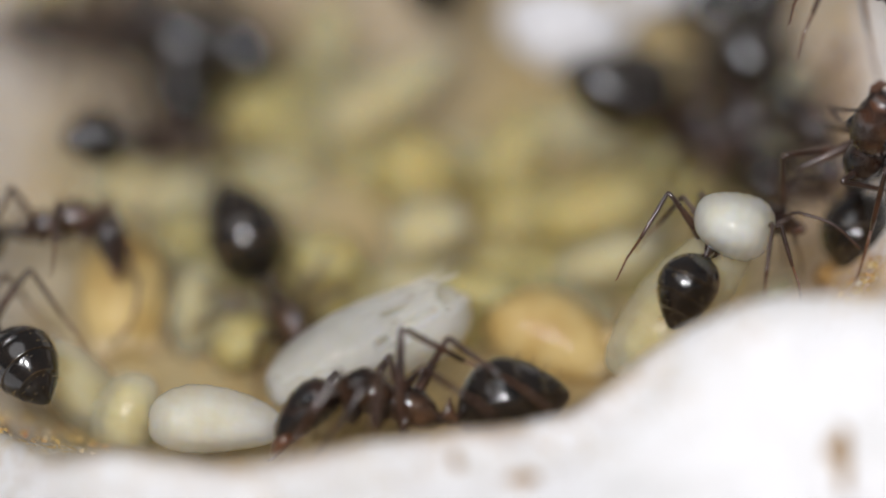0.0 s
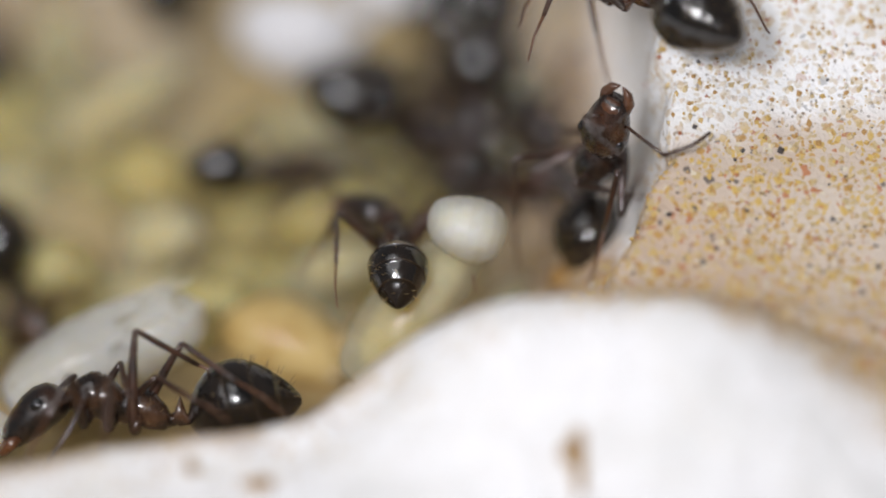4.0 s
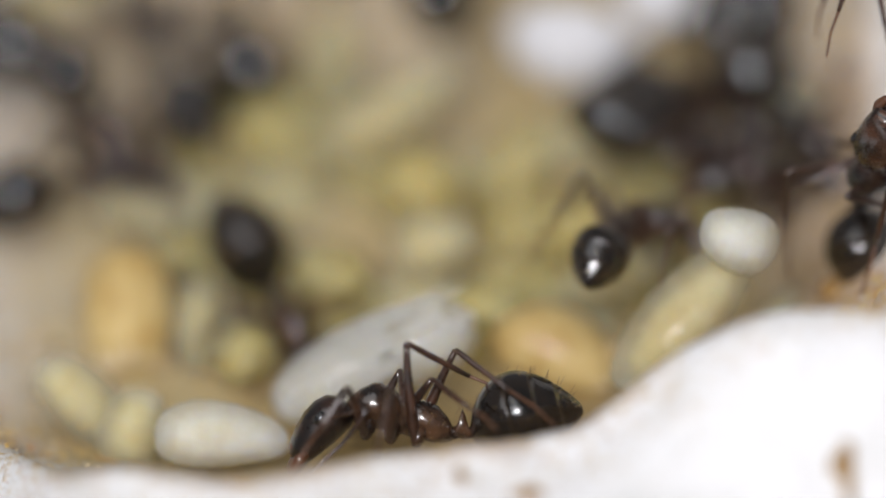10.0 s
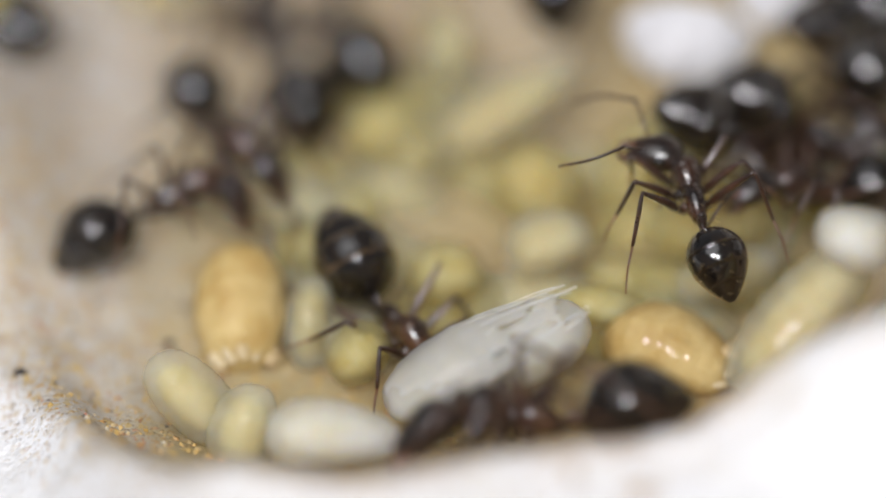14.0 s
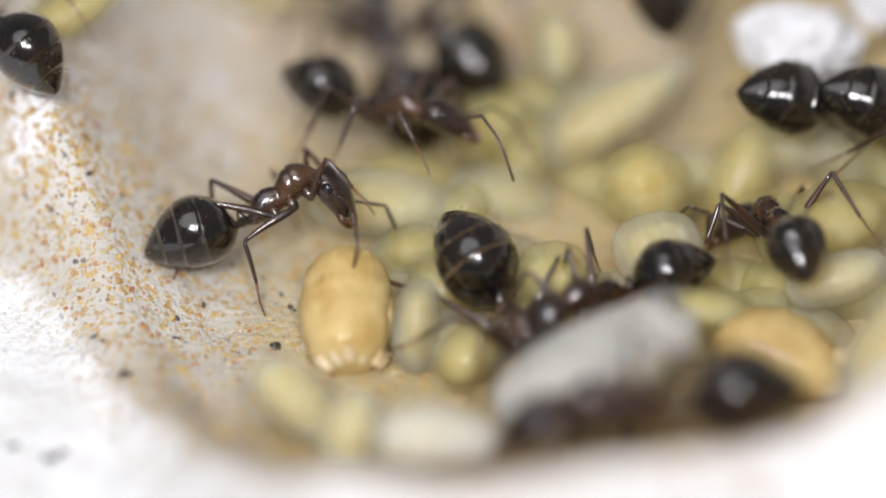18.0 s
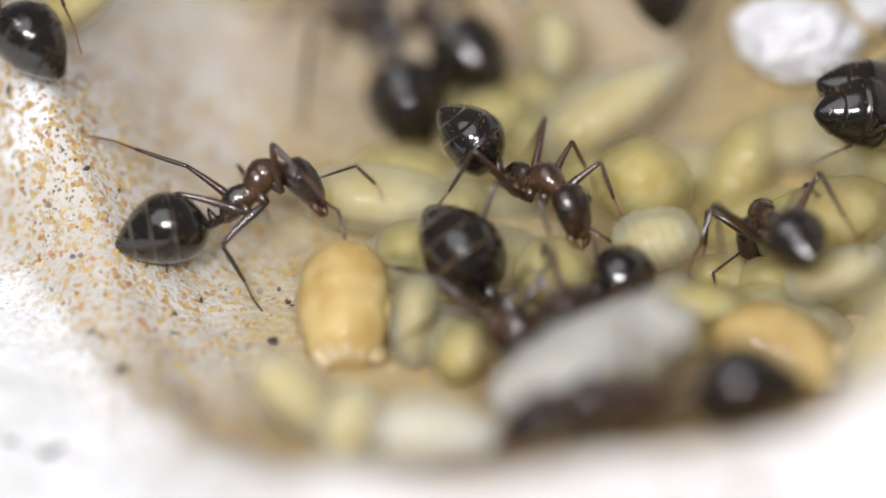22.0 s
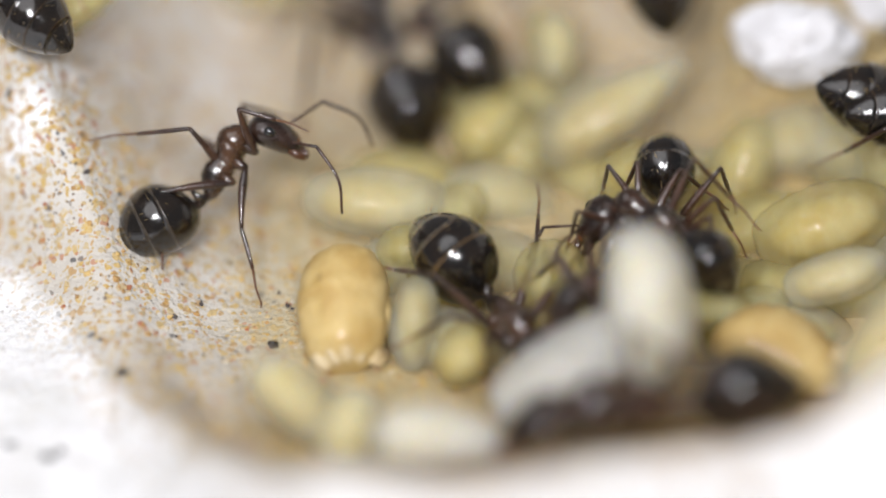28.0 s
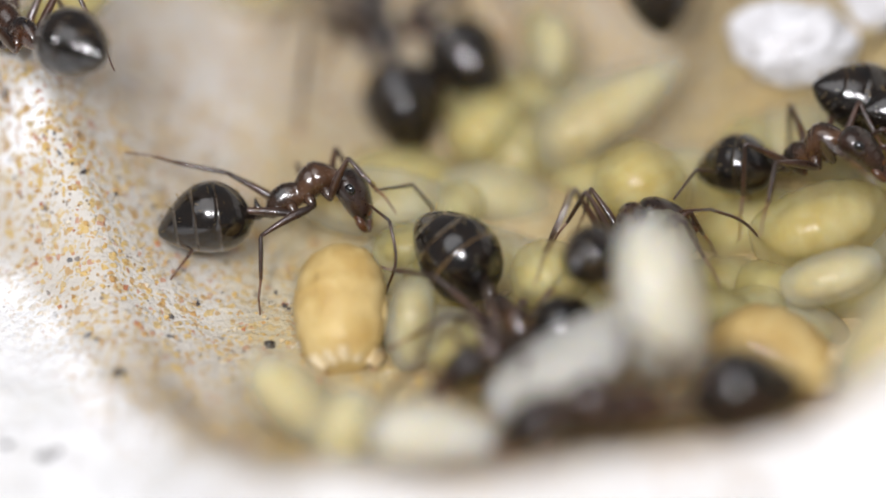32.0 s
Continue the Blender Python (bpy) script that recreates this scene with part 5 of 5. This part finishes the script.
    act(front_ant, [
        go(0, 4.43, -9.16, -2.21, 173.9, 6.3, 36.2, 1.8, -23.2, 4, -44.2),
        go(2, 4.34, -8.77, -2.28, 175.3, 3.9, 36.1, 1.2, -17, 3.5, -40.9),
        go(3.5, 4.3, -8.95, -2.28, 175.1, 3.9, 36.1, 1.2, -17.1, 3.1, -37.3),
        go(6, 4.43, -8.91, -2.21, 173, 6.4, 36.2, 1.6, -21.3, 4.5, -47.6),
        go(7, 4.31, -9.04, -2.23, 173.6, 5.6, 36.2, 1.4, -19.5, 4.2, -45.6),
        go(8, 4.37, -9.02, -2.18, 172.3, 7.3, 36.3, 1.8, -23.7, 4, -44.5),
        go(9, 4.39, -8.95, -2.23, 174.2, 5.7, 36.2, 1.6, -21.3, 4.4, -47.2),
        go(10, 4.64, -9.14, -2.24, 174.8, 5.3, 36.2, 1.5, -20.8, 4.2, -46.1),
        go(12, 4.58, -8.98, -2.3, 176.4, 3.4, 36.1, 1.3, -18, 3, -37.1),
        go(14, 4.54, -8.91, -2.4, 179.7, 0, 36, 1, -13.4, 2.6, -33),
        go(17, 4.44, -8.35, -2.48, -177.9, -2.7, 36, 0.6, -9.1, 1.9, -25.8),
        go(18, 4.51, -8.28, -2.5, -177.2, -3.3, 36.1, 0.6, -8, 1.7, -23.5),
        go(32, 4.66, -8.27, -2.51, -177, -3.6, 36.1, 0.5, -7, 1.8, -23.7),
    ], planted={4: [(0, 32, (8.8, -10.74, -1.2))], 5: [(0, 32, (7.93, -8.67, -2.2))], 2: [(0, 32, (7.27, -11.19, -1))], 0: [(0, 32, (4.71, -10.98, -1))]}, poles={4: (0.2, -0.1, 1), 5: (0.2, 0.1, 1), 2: (0.1, -0.1, 1), 0: (-0.3, -0.1, 1)})
    act(wall_ant, [
        go(0, -6.99, -4.61, -2.91, 131.5, -13.8, 6.6, -10.3, 23.1, 0, -25),
        go(3.5, -6.63, -2.18, -2.93, 133.5, -14.4, 6.9, -2.1, 4.5, 0, -25),
        go(9, -11.6, 0.72, 0.06, 133.5, -10.4, 6.9, 3, 10.1, 0, -25),
        go(14, -14.7, 5.07, 0.1, 128.8, -8.9, 6.3, 3.6, 9.8, 0, -25),
        go(17, -12.88, 6.59, 0.24, 123.9, -2.6, 5.6, 6.9, 17.8, 0, -25),
        go(18, -13.04, 6.06, 0.24, 124, -2.7, 5.6, 18.9, 33.6, 0, -25),
        go(19, -12.83, 5.17, 0.26, 126.1, -1.8, 5.9, 11.1, 25.7, 0, -25),
        go(20, -12.76, 5.59, 0.26, 126, -1.9, 5.9, 12.3, 23.6, 0, -25),
        go(21, -12.85, 5.91, 0.21, 126.1, -4, 5.9, 13, 24.4, 0, -25),
        go(23, -13.02, 6.33, 0.14, 124.2, -7, 5.6, 11.3, 20.6, 0, -25),
        go(25, -13.25, 6.79, 0.14, 124.3, -7, 5.6, 17.6, 25, 0, -25),
        go(28, -13.15, 6.66, 0.01, 134.4, -12.7, 7, 10.2, 21.1, 0, -25),
        go(29, -12.98, 5.97, 0.03, 139.6, -12, 7.6, 6.5, 17.8, 0, -25),
        go(30, -12.34, 4.79, -0.04, 129.9, -15, 6.4, 10.4, 16.5, 0, -25),
        go(31, -11.91, 4.57, -0.06, 127.7, -15.9, 6.2, 4.4, -3.2, 0, -25),
        go(32, -11.61, 4.72, -0.12, 128.3, -18.5, 6.3, 3.4, -7.6, 0, -25),
    ])
    act(passing_ant, [
        go(0, -1.77, 3.12, -3.08, 39.8, -24.1, -4.1, -11.7, -5.6, 0, -25),
        go(1, 1.45, 2.27, -2.96, 35.8, -17.4, -4.2, -38.9, 11.3, -65, 7.7),
        go(1.5, 3.47, 2.13, -2.92, 36.4, -15.6, -4.1, -39.4, 9.7, -65, 7.6),
        go(2, 5.44, 1.56, -2.7, 30.8, -4.8, -4.3, -35.3, -2.5, -44, -15),
        go(2.5, 7.39, 1.77, -2.98, 41.7, -18.5, -3.9, -24.6, -12.9, -65, 5.7),
        go(3, 8.93, 1.23, -3.24, 20.9, -32.8, -5.4, 9.2, -6.4, -65, -19.1),
        go(3.5, 8.53, 1.39, -3.02, 37.2, -20.9, -4.2, -17.9, -6.9, -65, 5),
        go(5.5, 11.03, 3.86, -3.96, 23.5, -39.7, -5.8, -9.5, 12, 0, -25),
        go(6, 10.97, 3.87, -3.96, 33.5, -40, -5.2, -0.8, 11.6, 0, -25),
        go(8, 9.57, 5.3, -3.96, 33.1, -39.8, -5.2, -7.7, 12.7, 0, -25),
        go(10, 12.99, 6.82, -4.06, 31.9, -33.9, -5, -11.7, 10.3, 0, -25),
        go(14, 14.39, 8.42, -3.76, 34.8, -40, -5.1, -4.2, -3, 0, -25),
        go(17, 15.38, 8.39, -3.66, 23.8, -33.7, -5.4, 5.9, 10.5, 0, -25),
        go(32, 15.64, 8.35, -3.66, 24.1, -33.7, -5.4, 5.9, 10.4, 0, -25),
    ])
    act(clustered_ant, [
        go(0, 13.04, 3.72, -3.85, -15.6, -27.7, 0, 11.7, -13.7, 0, -25),
        go(2, 13.19, 3.82, -3.86, -15.7, -28.1, 0, 11.4, -13.3, 0, -25),
        go(3.5, 13.15, 3.77, -3.96, -10.7, -33.1, 0, 6.9, -7.7, 0, -25),
        go(6, 13.09, 3.79, -3.98, -6.7, -33.7, 0, 5.7, -9.2, 0, -25),
        go(8, 13.09, 4.19, -3.96, -7.8, -33, 0, 12.3, -9.3, 0, -25),
        go(10, 13.14, 3.82, -3.97, 16.2, -33.5, 0, -17.9, 1.8, 0, -25),
        go(12, 12.33, 4.26, -4.06, 12.9, -38.1, 0, -3.7, -2.1, 0, -25),
        go(14, 11.77, 4.13, -4.08, 25.1, -38.7, 0, -6.7, -4.5, 0, -25),
        go(17, 10.78, 5.32, -3.86, 37.2, -28.1, 0, -16.3, -7.4, -65, 55.1),
        go(18, 11.29, 5.61, -4.08, 34.1, -39.2, 0, -16.5, 7.8, 0, -25),
        go(19, 12.27, 5.23, -3.9, 36, -30.2, 0, -16.7, -3.6, 0, -25),
        go(21, 13.34, 5.21, -3.88, 33.8, -28.9, 0, -7.9, 1.9, 0, -25),
        go(24, 13.55, 5.33, -3.9, 36, -30.2, 0, -9.5, 3.7, 0, -25),
        go(28, 14.22, 5.43, -3.93, 38.3, -31.3, 0, -12.6, 5.9, 0, -25),
        go(32, 14.78, 5.42, -3.93, 38.2, -31.3, 0, -13.5, 4.7, 0, -25),
    ])
    act(resting_ant, [go(24, -1.82, 10.86, -4.74, 101.3, 2.1, 0, 4.1, 15.7, 0, -25)])
    act(crouching_ant, [go(24, -0.95, 11.33, -5.08, 118.9, -21.9, 0, 6.4, 25.8, 0, -25)])
    act(far_ant, [go(24, 5.73, 11.8, -1.67, 91.7, 1.1, 0, 3.1, 18.2, 0, -25)])
    act(facing_ant, [go(3, 17.41, -3.14, 0.95, -68.8, 65.1, 124, 60, -36.2, 8.9, -10.3)], planted={0: [(0, 32, (18.86, -2.36, 0.8))], 2: [(0, 32, (18.9, -3.44, 0.1))], 4: [(0, 32, (17.26, -5.26, -1.3))], 5: [(0, 32, (15.25, -3.73, -1.9))], 3: [(0, 32, (15.12, -1.37, -1.1))], 1: [(0, 32, (15.82, 1.15, -0.6))]})
    act(huddled_ant, [go(3, 14.28, 5.97, -3.01, -82.5, -0.2, 0, 7.7, 13.4, 0, -25)])
    act(sheltering_ant, [go(3, 15.92, 2.77, -2.22, -61.6, -8.3, 0, -0.5, 16.8, 0, -25)])
    act(turning_ant, [go(3, 13.49, 3.79, -3.5, -38.3, -12.6, 0, 44, -26.2, 0, -25)])
    act(backmost_ant, [go(3, 15.54, 6.2, -3.44, -82.3, -8.8, 0, 60, -60, 0, -25)])
    act(high_ant, [
        go(0, 18.2, -1.22, 6.01, 124.7, -14.5, 5.7, 3.7, -1, 0, -25),
        go(2, 18.2, -1.22, 6.01, 124.7, -14.5, 5.7, 3.7, -1, 0, -25),
        go(3.5, 18.16, -1.19, 5.93, 125.2, -17.5, 5.8, 8.4, 6.9, 0, -25),
        go(6, 18.6, -1.39, 5.95, 127.1, -16.7, 6.1, -0.8, -4.9, 0, -25),
        go(8, 18.62, -0.43, 5.9, 126.1, -18.8, 6, 3, 6.6, 0, -25),
        go(9, 18.57, -0.63, 5.93, 126, -17.4, 5.9, 8.6, 4, 0, -25),
        go(32, 20.46, -0.62, 5.92, 126.4, -17.9, 6, 8.4, 3.8, 0, -25),
    ])
    act(idle_ant, [
        go(0, -3.28, 10.49, -5.24, 144.7, -32.7, 4.7, -8.4, 24.5, 0, -25),
        go(2, -1.21, 9.55, -5.19, 141.7, -30.3, 4.4, 3.3, 5, 0, -25),
        go(4, -3.88, 9.53, -5.19, 141.7, -30.2, 4.4, 3.3, 5.1, 0, -25),
        go(32, -24.96, 11.69, -3.79, 142.6, -30.5, 4.5, 3.2, 4.9, 0, -25),
    ])
    for i, a in enumerate(RIGS):
        fidget(a, [32.0 * j / 26 for j in range(27)], seed=i)


motions()
